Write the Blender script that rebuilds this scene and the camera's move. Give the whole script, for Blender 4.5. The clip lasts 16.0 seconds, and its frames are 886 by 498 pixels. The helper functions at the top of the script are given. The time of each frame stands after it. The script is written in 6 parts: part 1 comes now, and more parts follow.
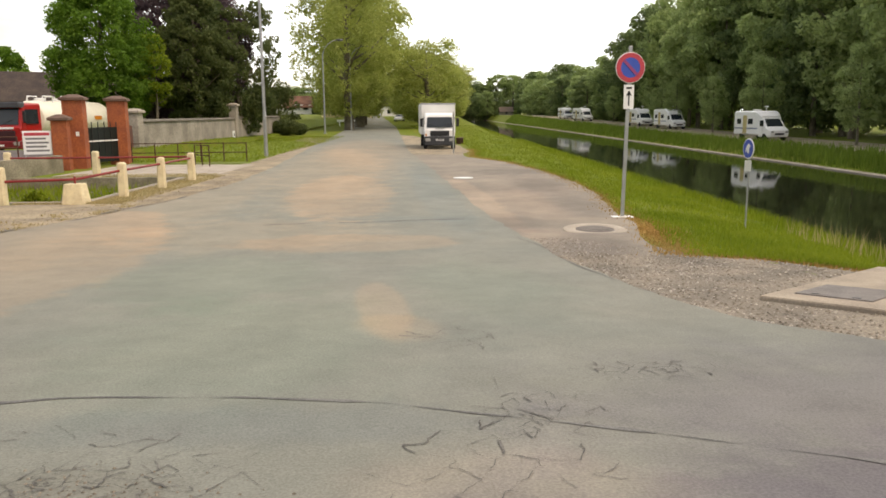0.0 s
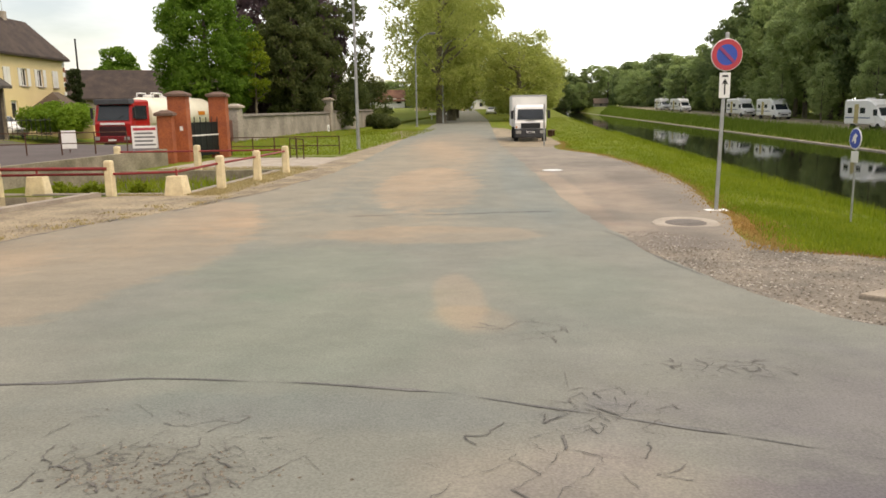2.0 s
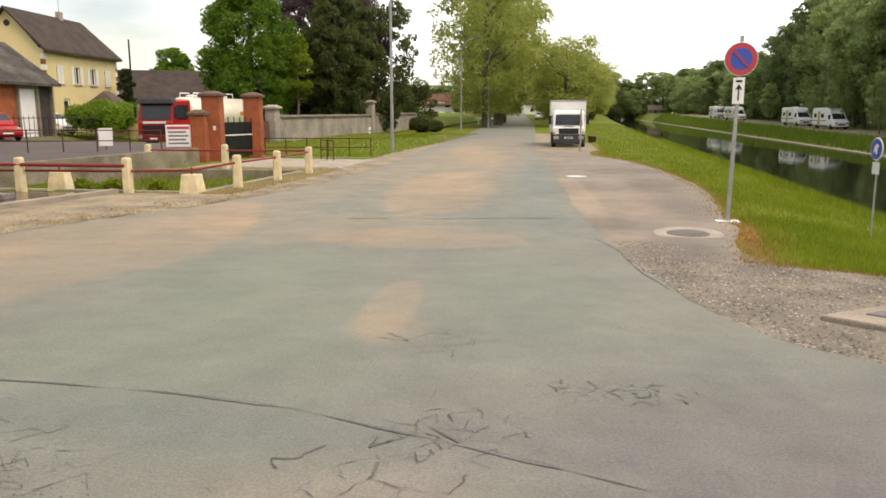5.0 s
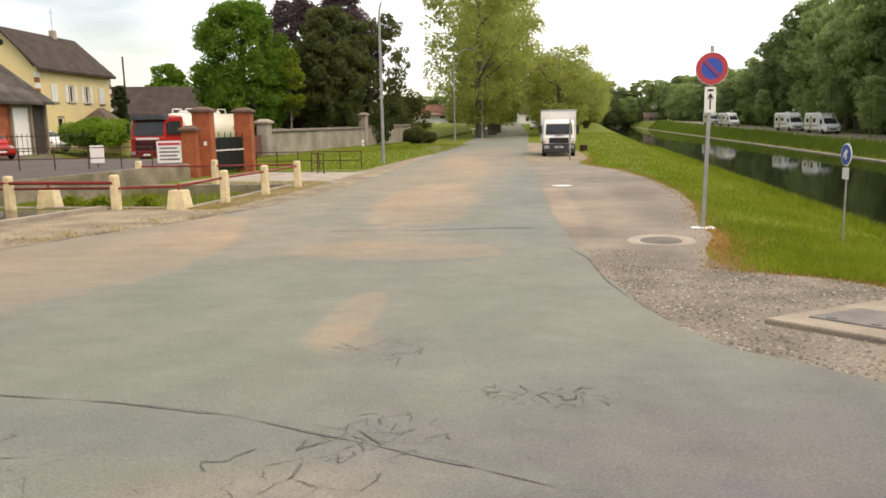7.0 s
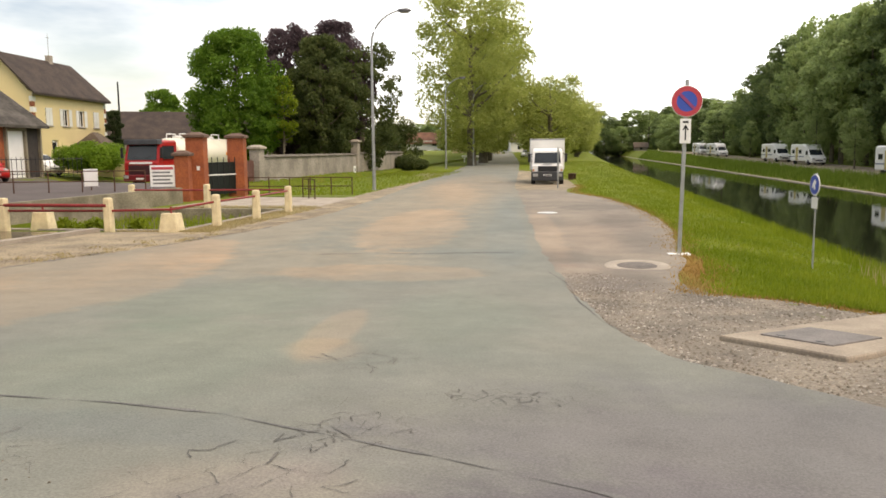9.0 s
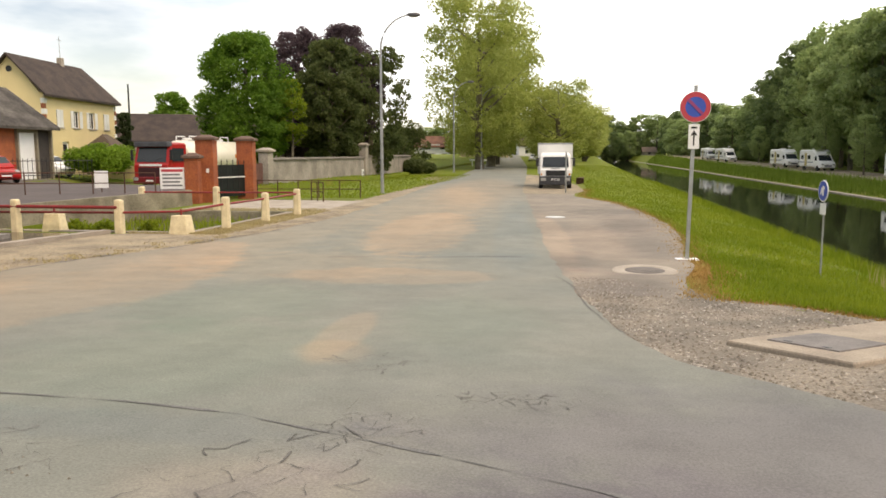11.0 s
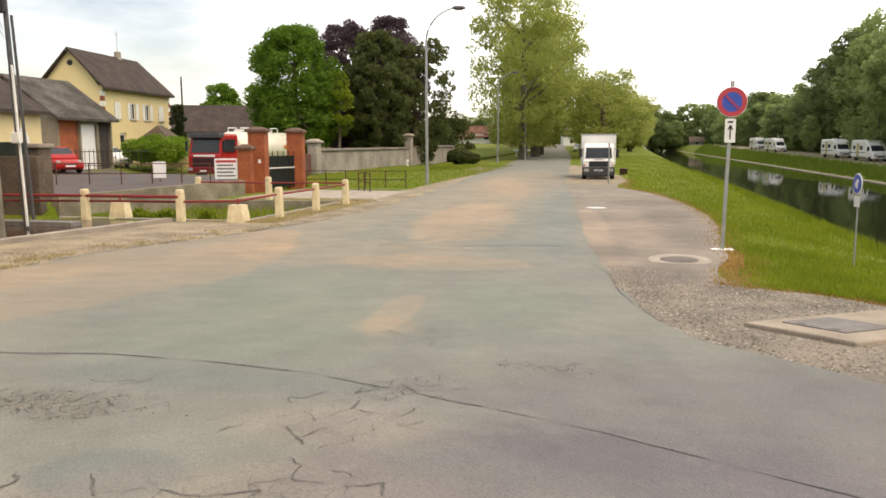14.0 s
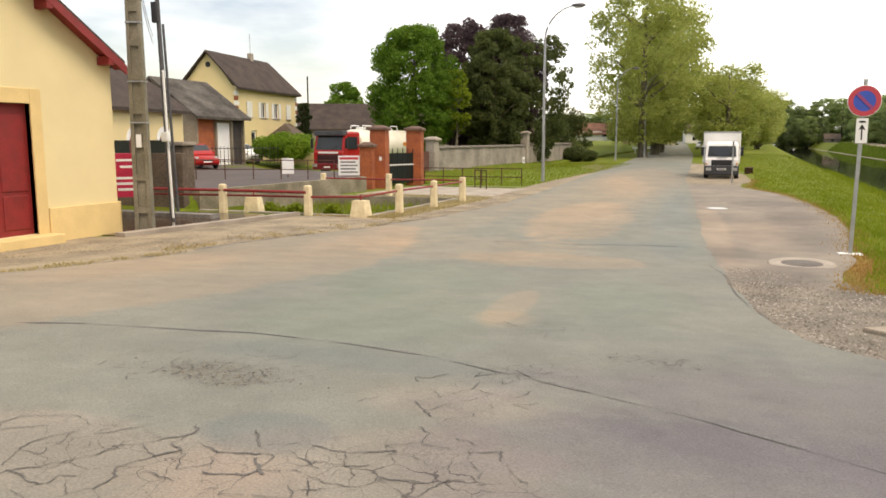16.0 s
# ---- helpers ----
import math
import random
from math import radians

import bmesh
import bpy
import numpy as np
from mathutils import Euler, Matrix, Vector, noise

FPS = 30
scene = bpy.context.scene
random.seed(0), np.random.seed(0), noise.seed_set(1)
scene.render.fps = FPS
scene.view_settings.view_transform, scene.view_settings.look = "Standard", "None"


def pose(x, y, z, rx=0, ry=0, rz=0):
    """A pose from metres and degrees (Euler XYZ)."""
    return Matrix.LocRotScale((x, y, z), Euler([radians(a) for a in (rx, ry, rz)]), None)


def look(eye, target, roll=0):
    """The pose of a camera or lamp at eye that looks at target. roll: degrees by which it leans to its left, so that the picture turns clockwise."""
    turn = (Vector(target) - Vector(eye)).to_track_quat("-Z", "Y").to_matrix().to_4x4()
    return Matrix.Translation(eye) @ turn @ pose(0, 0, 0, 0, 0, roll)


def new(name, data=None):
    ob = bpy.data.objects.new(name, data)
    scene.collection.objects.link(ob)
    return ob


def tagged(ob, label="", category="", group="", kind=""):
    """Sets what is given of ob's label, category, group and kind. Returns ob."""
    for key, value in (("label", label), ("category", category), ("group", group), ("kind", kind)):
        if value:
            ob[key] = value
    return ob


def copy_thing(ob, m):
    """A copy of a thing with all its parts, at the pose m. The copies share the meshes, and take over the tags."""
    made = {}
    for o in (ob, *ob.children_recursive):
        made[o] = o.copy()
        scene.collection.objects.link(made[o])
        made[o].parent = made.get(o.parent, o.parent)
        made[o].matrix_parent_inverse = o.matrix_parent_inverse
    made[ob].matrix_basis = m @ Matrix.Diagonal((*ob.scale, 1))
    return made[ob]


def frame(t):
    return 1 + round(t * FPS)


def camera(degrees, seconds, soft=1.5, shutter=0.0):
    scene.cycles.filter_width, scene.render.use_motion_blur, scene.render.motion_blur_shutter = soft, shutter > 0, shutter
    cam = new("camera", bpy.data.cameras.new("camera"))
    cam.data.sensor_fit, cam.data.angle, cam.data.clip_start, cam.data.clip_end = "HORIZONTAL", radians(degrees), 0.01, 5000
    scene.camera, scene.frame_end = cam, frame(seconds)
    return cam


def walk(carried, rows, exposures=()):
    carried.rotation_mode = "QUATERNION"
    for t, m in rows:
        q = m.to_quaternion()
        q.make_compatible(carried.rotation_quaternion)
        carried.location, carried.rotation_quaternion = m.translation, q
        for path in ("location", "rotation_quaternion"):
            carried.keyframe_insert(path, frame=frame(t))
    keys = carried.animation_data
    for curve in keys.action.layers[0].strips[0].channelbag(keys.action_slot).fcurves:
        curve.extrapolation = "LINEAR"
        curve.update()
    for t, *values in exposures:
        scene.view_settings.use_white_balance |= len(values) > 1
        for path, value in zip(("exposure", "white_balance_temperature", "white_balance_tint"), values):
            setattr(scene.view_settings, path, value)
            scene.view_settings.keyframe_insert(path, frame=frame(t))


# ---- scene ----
cam = camera(60.0, 16.0, 1.65)
PATH = [
    (0, (-1.855, 0.155, 2.333), (-1.842, 2.124, 1.985), -0.4),
    (0.5, (-1.858, 0.13, 2.337), (-1.886, 2.099, 1.99), -0.5),
    (1, (-1.83, 0.146, 2.331), (-1.914, 2.114, 1.982), -0.8),
    (1.5, (-1.77, 0.191, 2.315), (-1.922, 2.153, 1.959), -1.1),
    (2, (-1.72, 0.2, 2.307), (-1.944, 2.154, 1.944), -1.0),
    (2.5, (-1.56, 0.205, 2.293), (-1.848, 2.15, 1.928), -0.9),
    (3, (-1.393, 0.265, 2.274), (-1.71, 2.205, 1.908), -0.6),
    (5.5, (-0.557, 0.717, 2.25), (-0.915, 2.655, 1.908), -0.2),
    (6, (-0.483, 0.716, 2.277), (-0.847, 2.655, 1.943), -0.5),
    (6.5, (-0.404, 0.753, 2.287), (-0.775, 2.69, 1.956), -1.2),
    (7, (-0.239, 0.53, 2.297), (-0.592, 2.471, 1.973), -1.1),
    (7.5, (-0.069, 0.236, 2.285), (-0.404, 2.185, 1.988), -0.8),
    (8, (-0.052, 0.025, 2.31), (-0.372, 1.981, 2.037), -0.6),
    (8.5, (-0.015, 0.086, 2.292), (-0.341, 2.042, 2.034), -0.6),
    (9, (0.001, 0.068, 2.299), (-0.332, 2.023, 2.044), -0.5),
    (11.5, (-0.011, -0.017, 2.312), (-0.369, 1.936, 2.068), -0.1),
    (12, (0.0, 0.0, 2.3), (-0.365, 1.951, 2.057), 0.0),
    (12.5, (-0.021, -0.029, 2.313), (-0.389, 1.922, 2.07), 0.0),
    (13, (0.023, -0.298, 2.335), (-0.348, 1.651, 2.085), 0.0),
    (13.5, (0.110, -0.621, 2.371), (-0.295, 1.319, 2.110), -0.1),
    (14, (0.154, -0.873, 2.400), (-0.307, 1.054, 2.128), -0.2),
    (14.5, (0.183, -0.980, 2.406), (-0.336, 0.932, 2.128), -0.2),
    (15, (0.223, -1.095, 2.405), (-0.360, 0.798, 2.126), -0.2),
    (15.5, (0.228, -1.224, 2.439), (-0.410, 0.650, 2.158), -0.1),
    (16, (0.262, -1.370, 2.472), (-0.480, 0.467, 2.192), -0.1),
]
walk(cam, [(t, look(eye, target, roll)) for t, eye, target, roll in PATH],
     exposures=[(0, 0.64, 8500, 19), (3, 0.66, 8500, 19), (9, 0.71, 8500, 19), (16, 0.73, 8500, 19)])

# ---- light ----
world = bpy.data.worlds.new("sky")
scene.world = world
world.use_nodes = True
wn, wl = world.node_tree.nodes, world.node_tree.links
wn.clear()
SUN_EL, SUN_AZ = 55.0, 128.0
sky = wn.new("ShaderNodeTexSky")
sky.sky_type, sky.sun_disc = "NISHITA", False
sky.sun_elevation, sky.sun_rotation = radians(SUN_EL), radians(SUN_AZ)
sky.dust_density = 1.2
sky_part = wn.new("ShaderNodeVectorMath")
sky_part.operation = "SCALE"
sky_part.inputs["Scale"].default_value = 0.108
wl.new(sky.outputs["Color"], sky_part.inputs[0])
coord = wn.new("ShaderNodeTexCoord")
stretch = wn.new("ShaderNodeMapping")
stretch.inputs["Scale"].default_value = (1.2, 1.2, 4.5)
wl.new(coord.outputs["Generated"], stretch.inputs["Vector"])
cloud = wn.new("ShaderNodeTexNoise")
cloud.inputs["Scale"].default_value, cloud.inputs["Detail"].default_value = 1.9, 6.0
cloud.inputs["Roughness"].default_value = 0.55
wl.new(stretch.outputs["Vector"], cloud.inputs["Vector"])
# brighter overcast towards the veiled sun
toward = wn.new("ShaderNodeVectorMath")
toward.operation = "DOT_PRODUCT"
toward.inputs[1].default_value = (0.50, 0.80, 0.33)
wl.new(coord.outputs["Generated"], toward.inputs[0])
glow = wn.new("ShaderNodeMapRange")
glow.inputs["From Min"].default_value, glow.inputs["From Max"].default_value = 0.45, 0.95
glow.inputs["To Min"].default_value, glow.inputs["To Max"].default_value = 0.0, 0.85
wl.new(toward.outputs["Value"], glow.inputs["Value"])
cover = wn.new("ShaderNodeMapRange")
cover.inputs["From Min"].default_value, cover.inputs["From Max"].default_value = 0.42, 0.62
cover.inputs["To Min"].default_value, cover.inputs["To Max"].default_value = 0.04, 0.9
wl.new(cloud.outputs["Fac"], cover.inputs["Value"])
both = wn.new("ShaderNodeMath")
both.operation, both.use_clamp = "ADD", True
wl.new(cover.outputs["Result"], both.inputs[0])
wl.new(glow.outputs["Result"], both.inputs[1])
sky_mix = wn.new("ShaderNodeMix")
sky_mix.data_type = "RGBA"
wl.new(both.outputs["Value"], sky_mix.inputs["Factor"])
wl.new(sky_part.outputs["Vector"], sky_mix.inputs["A"])
sky_mix.inputs["B"].default_value = (0.72, 0.86, 0.98, 1)
back = wn.new("ShaderNodeBackground")
back.inputs["Strength"].default_value = 1.0
wout = wn.new("ShaderNodeOutputWorld")
# an overcast dome is brightest overhead
parts = wn.new("ShaderNodeSeparateXYZ")
wl.new(coord.outputs["Generated"], parts.inputs["Vector"])
dome = wn.new("ShaderNodeMapRange")
dome.inputs["From Min"].default_value, dome.inputs["From Max"].default_value = 0.12, 0.75
dome.inputs["To Min"].default_value, dome.inputs["To Max"].default_value = 0.98, 1.12
wl.new(parts.outputs["Z"], dome.inputs["Value"])
lit = wn.new("ShaderNodeMath")
lit.operation = "ADD"
wl.new(dome.outputs["Result"], lit.inputs[0])
wl.new(glow.outputs["Result"], lit.inputs[1])
wl.new(lit.outputs["Value"], back.inputs["Strength"])
wl.new(sky_mix.outputs["Result"], back.inputs["Color"])
wl.new(back.outputs["Background"], wout.inputs["Surface"])

sun_data = bpy.data.lights.new("sun", "SUN")
sun_data.energy, sun_data.angle, sun_data.color = 1.25, radians(24), (1.0, 0.95, 0.88)
sun = new("sun", sun_data)
sun.matrix_world = look((0, 0, 0), (-math.sin(radians(SUN_AZ)) * math.cos(radians(SUN_EL)), -math.cos(radians(SUN_AZ)) * math.cos(radians(SUN_EL)), -math.sin(radians(SUN_EL))))


# ---- materials ----
MATS = {}


def mat(name, color, rough=0.8, metal=0.0, vary=0.25, scale=3.0, fine=40.0, bump=0.15, tint=None, rand=0.0, spec=0.4, dist=0.02):
    """A surface with broad stains, fine grain and relief, in metres."""
    if name in MATS:
        return MATS[name]
    m = bpy.data.materials.new(name)
    m.use_nodes = True
    n, l = m.node_tree.nodes, m.node_tree.links
    p = n["Principled BSDF"]
    p.inputs["Roughness"].default_value, p.inputs["Metallic"].default_value = rough, metal
    p.inputs["Specular IOR Level"].default_value = spec
    tc = n.new("ShaderNodeTexCoord")
    big, small = n.new("ShaderNodeTexNoise"), n.new("ShaderNodeTexNoise")
    for t, s, d in ((big, scale, 5.0), (small, fine, 3.0)):
        t.inputs["Scale"].default_value, t.inputs["Detail"].default_value = s, d
        l.new(tc.outputs["Object"], t.inputs["Vector"])
    ramp = n.new("ShaderNodeMapRange")
    ramp.inputs["From Min"].default_value, ramp.inputs["From Max"].default_value = 0.36, 0.64
    l.new(big.outputs["Fac"], ramp.inputs["Value"])
    mixc = n.new("ShaderNodeMix")
    mixc.data_type = "RGBA"
    other = tint or tuple(c * (1 - vary) for c in color)
    mixc.inputs["A"].default_value, mixc.inputs["B"].default_value = (*color, 1), (*other, 1)
    l.new(ramp.outputs["Result"], mixc.inputs["Factor"])
    grain = n.new("ShaderNodeMapRange")
    grain.inputs["From Min"].default_value, grain.inputs["From Max"].default_value = 0.3, 0.7
    grain.inputs["To Min"].default_value, grain.inputs["To Max"].default_value = 1 - vary * 0.7, 1 + vary * 0.5
    l.new(small.outputs["Fac"], grain.inputs["Value"])
    scaled = n.new("ShaderNodeVectorMath")
    scaled.operation = "SCALE"
    l.new(mixc.outputs["Result"], scaled.inputs[0])
    out_value = grain.outputs["Result"]
    if rand:
        info, mul = n.new("ShaderNodeObjectInfo"), n.new("ShaderNodeMapRange")
        mul.inputs["To Min"].default_value, mul.inputs["To Max"].default_value = 1 - rand, 1 + rand
        l.new(info.outputs["Random"], mul.inputs["Value"])
        prod = n.new("ShaderNodeMath")
        prod.operation = "MULTIPLY"
        l.new(out_value, prod.inputs[0])
        l.new(mul.outputs["Result"], prod.inputs[1])
        out_value = prod.outputs["Value"]
    l.new(out_value, scaled.inputs["Scale"])
    l.new(scaled.outputs["Vector"], p.inputs["Base Color"])
    if bump:
        b = n.new("ShaderNodeBump")
        b.inputs["Strength"].default_value, b.inputs["Distance"].default_value = bump, dist
        l.new(small.outputs["Fac"], b.inputs["Height"])
        l.new(b.outputs["Normal"], p.inputs["Normal"])
    MATS[name] = m
    return m


def leaf_mat(name, color, light):
    """Leaves: each one with its own shade, letting light through."""
    m = bpy.data.materials.new(name)
    m.use_nodes = True
    n, l = m.node_tree.nodes, m.node_tree.links
    p = n["Principled BSDF"]
    p.inputs["Roughness"].default_value = 0.6
    p.inputs["Specular IOR Level"].default_value = 0.25
    geo = n.new("ShaderNodeNewGeometry")
    tc, nz = n.new("ShaderNodeTexCoord"), n.new("ShaderNodeTexNoise")
    nz.inputs["Scale"].default_value = 0.45
    l.new(tc.outputs["Object"], nz.inputs["Vector"])
    add = n.new("ShaderNodeMath")
    add.operation = "MULTIPLY_ADD"
    add.inputs[1].default_value = 0.5
    l.new(geo.outputs["Random Per Island"], add.inputs[0])
    half = n.new("ShaderNodeMapRange")
    half.inputs["From Min"].default_value, half.inputs["From Max"].default_value = 0.3, 0.7
    half.inputs["To Max"].default_value = 0.5
    l.new(nz.outputs["Fac"], half.inputs["Value"])
    l.new(half.outputs["Result"], add.inputs[2])
    mixc = n.new("ShaderNodeMix")
    mixc.data_type = "RGBA"
    mixc.inputs["A"].default_value, mixc.inputs["B"].default_value = (*color, 1), (*light, 1)
    l.new(add.outputs["Value"], mixc.inputs["Factor"])
    l.new(mixc.outputs["Result"], p.inputs["Base Color"])
    tr = n.new("ShaderNodeBsdfTranslucent")
    l.new(mixc.outputs["Result"], tr.inputs["Color"])
    ms = n.new("ShaderNodeMixShader")
    ms.inputs["Fac"].default_value = 0.52
    l.new(p.outputs["BSDF"], ms.inputs[1])
    l.new(tr.outputs["BSDF"], ms.inputs[2])
    l.new(ms.outputs["Shader"], n["Material Output"].inputs["Surface"])
    return m


def asphalt_mat(name, a, b, crack=1.0, spots=()):
    """Old asphalt: stones in the binder, broad worn stains, crazing where it has failed."""
    m = mat(name, a, 0.85, 0, 0.30, 0.35, 70.0, 0.3, tint=b, spec=0.3, dist=0.005)
    n, l = m.node_tree.nodes, m.node_tree.links
    p = n["Principled BSDF"]
    tc = n.new("ShaderNodeTexCoord")
    bend = n.new("ShaderNodeTexNoise")
    bend.inputs["Scale"].default_value, bend.inputs["Detail"].default_value = 3.2, 8
    l.new(tc.outputs["Object"], bend.inputs["Vector"])
    off = n.new("ShaderNodeMix")
    off.data_type = "VECTOR"
    off.inputs["Factor"].default_value = 0.22
    l.new(tc.outputs["Object"], off.inputs["A"])
    l.new(bend.outputs["Color"], off.inputs["B"])
    vor = n.new("ShaderNodeTexVoronoi")
    vor.feature = "DISTANCE_TO_EDGE"
    vor.inputs["Scale"].default_value = 4.2
    l.new(off.outputs["Result"], vor.inputs["Vector"])
    line = n.new("ShaderNodeMapRange")
    line.inputs["From Min"].default_value, line.inputs["From Max"].default_value = 0.002, 0.022
    line.inputs["To Min"].default_value, line.inputs["To Max"].default_value = 1.0, 0.0
    # cracks open and close along their length
    gape = n.new("ShaderNodeTexNoise")
    gape.inputs["Scale"].default_value, gape.inputs["Detail"].default_value = 2.3, 4
    l.new(tc.outputs["Object"], gape.inputs["Vector"])
    tight = n.new("ShaderNodeMapRange")
    tight.inputs["From Min"].default_value, tight.inputs["From Max"].default_value = 0.38, 0.62
    tight.inputs["To Min"].default_value, tight.inputs["To Max"].default_value = 0.55, 3.2
    l.new(gape.outputs["Fac"], tight.inputs["Value"])
    wide = n.new("ShaderNodeMath")
    wide.operation = "MULTIPLY"
    l.new(vor.outputs["Distance"], wide.inputs[0])
    l.new(tight.outputs["Result"], wide.inputs[1])
    l.new(wide.outputs["Value"], line.inputs["Value"])
    where = n.new("ShaderNodeTexNoise")
    where.inputs["Scale"].default_value, where.inputs["Detail"].default_value = 0.42, 3
    l.new(tc.outputs["Object"], where.inputs["Vector"])
    mask = n.new("ShaderNodeMapRange")
    mask.inputs["From Min"].default_value, mask.inputs["From Max"].default_value = 0.50, 0.62
    mask.inputs["To Max"].default_value = 0.10 * crack
    l.new(where.outputs["Fac"], mask.inputs["Value"])
    worst = mask.outputs["Result"]
    for x, y, rx, ry in spots:
        mp, ln, mr, mxm = n.new("ShaderNodeMapping"), n.new("ShaderNodeVectorMath"), n.new("ShaderNodeMapRange"), n.new("ShaderNodeMath")
        mp.vector_type, ln.operation, mxm.operation = "TEXTURE", "LENGTH", "MAXIMUM"
        mp.inputs["Location"].default_value, mp.inputs["Scale"].default_value = (x, y, 0), (rx, ry, 100)
        l.new(tc.outputs["Object"], mp.inputs["Vector"])
        l.new(mp.outputs["Vector"], ln.inputs[0])
        mr.inputs["From Min"].default_value, mr.inputs["From Max"].default_value = 0.35, 1.1
        mr.inputs["To Min"].default_value, mr.inputs["To Max"].default_value = 0.9, 0.0
        l.new(ln.outputs["Value"], mr.inputs["Value"])
        l.new(worst, mxm.inputs[0])
        l.new(mr.outputs["Result"], mxm.inputs[1])
        worst = mxm.outputs["Value"]
    mul = n.new("ShaderNodeMath")
    mul.operation = "MULTIPLY"
    l.new(line.outputs["Result"], mul.inputs[0])
    l.new(worst, mul.inputs[1])
    # blotches of bare stone and dust
    blot = n.new("ShaderNodeTexNoise")
    blot.inputs["Scale"].default_value, blot.inputs["Detail"].default_value, blot.inputs["Roughness"].default_value = 1.9, 9, 0.68
    l.new(off.outputs["Result"], blot.inputs["Vector"])
    level = n.new("ShaderNodeMapRange")
    level.inputs["From Min"].default_value, level.inputs["From Max"].default_value = 0.3, 0.7
    level.inputs["To Min"].default_value, level.inputs["To Max"].default_value = 0.86, 1.13
    l.new(blot.outputs["Fac"], level.inputs["Value"])
    worn = n.new("ShaderNodeVectorMath")
    worn.operation = "SCALE"
    l.new(p.inputs["Base Color"].links[0].from_socket, worn.inputs[0])
    l.new(level.outputs["Result"], worn.inputs["Scale"])
    src = worn.outputs["Vector"]
    dark = n.new("ShaderNodeMix")
    dark.data_type = "RGBA"
    dark.inputs["B"].default_value = (0.055, 0.05, 0.046, 1)
    l.new(mul.outputs["Value"], dark.inputs["Factor"])
    l.new(src, dark.inputs["A"])
    l.new(dark.outputs["Result"], p.inputs["Base Color"])
    return m




def tint_patch(m, x, y, rx, ry, turn, color, soft=0.35, amount=0.8, rough_edge=0.8):
    """A worn, repaired or tinted patch of the surface: an ellipse with a ragged, fading rim."""
    n, l = m.node_tree.nodes, m.node_tree.links
    p = n["Principled BSDF"]
    tc, mp = n.new("ShaderNodeTexCoord"), n.new("ShaderNodeMapping")
    mp.vector_type = "TEXTURE"
    mp.inputs["Location"].default_value = (x, y, 0)
    mp.inputs["Rotation"].default_value = (0, 0, radians(turn))
    mp.inputs["Scale"].default_value = (rx, ry, 100)
    l.new(tc.outputs["Object"], mp.inputs["Vector"])
    ln = n.new("ShaderNodeVectorMath")
    ln.operation = "LENGTH"
    l.new(mp.outputs["Vector"], ln.inputs[0])
    nz = n.new("ShaderNodeTexNoise")
    nz.inputs["Scale"].default_value, nz.inputs["Detail"].default_value = 1.7, 10
    nz.inputs["Roughness"].default_value = 0.64
    l.new(tc.outputs["Object"], nz.inputs["Vector"])
    ad = n.new("ShaderNodeMath")
    ad.operation = "MULTIPLY_ADD"
    ad.inputs[1].default_value, ad.inputs[2].default_value = rough_edge * 2, -rough_edge
    l.new(nz.outputs["Fac"], ad.inputs[0])
    sm = n.new("ShaderNodeMath")
    sm.operation = "ADD"
    l.new(ln.outputs["Value"], sm.inputs[0])
    l.new(ad.outputs["Value"], sm.inputs[1])
    mr = n.new("ShaderNodeMapRange")
    mr.interpolation_type = "SMOOTHSTEP"
    mr.inputs["From Min"].default_value, mr.inputs["From Max"].default_value = 1 - soft, 1 + soft
    mr.inputs["To Min"].default_value, mr.inputs["To Max"].default_value = amount, 0.0
    l.new(sm.outputs["Value"], mr.inputs["Value"])
    src = p.inputs["Base Color"].links[0].from_socket
    mx = n.new("ShaderNodeMix")
    mx.data_type, mx.blend_type, mx.clamp_result = "RGBA", "MULTIPLY", False
    mx.inputs["B"].default_value = (color[0] / 0.185, color[1] / 0.183, color[2] / 0.163, 1)
    l.new(mr.outputs["Result"], mx.inputs["Factor"])
    l.new(src, mx.inputs["A"])
    l.new(mx.outputs["Result"], p.inputs["Base Color"])


ASPHALT = asphalt_mat("asphalt", (0.172, 0.178, 0.152), (0.205, 0.203, 0.168), spots=((-3.4, 3.25, 0.7, 0.4), (-2.7, 1.6, 1.0, 0.4), (-1.3, 2.0, 0.9, 0.45), (-0.45, 5.08, 0.5, 0.25)))
PINKISH, TAN, GREYISH, DARKISH = (0.272, 0.213, 0.163), (0.250, 0.214, 0.170), (0.176, 0.183, 0.170), (0.115, 0.112, 0.105)
# the mauve puts the windscreen's purple reflection into the road colour, lower right
REFLECTION_MAUVE, GREENISH = (0.146, 0.137, 0.139), (0.163, 0.178, 0.152)
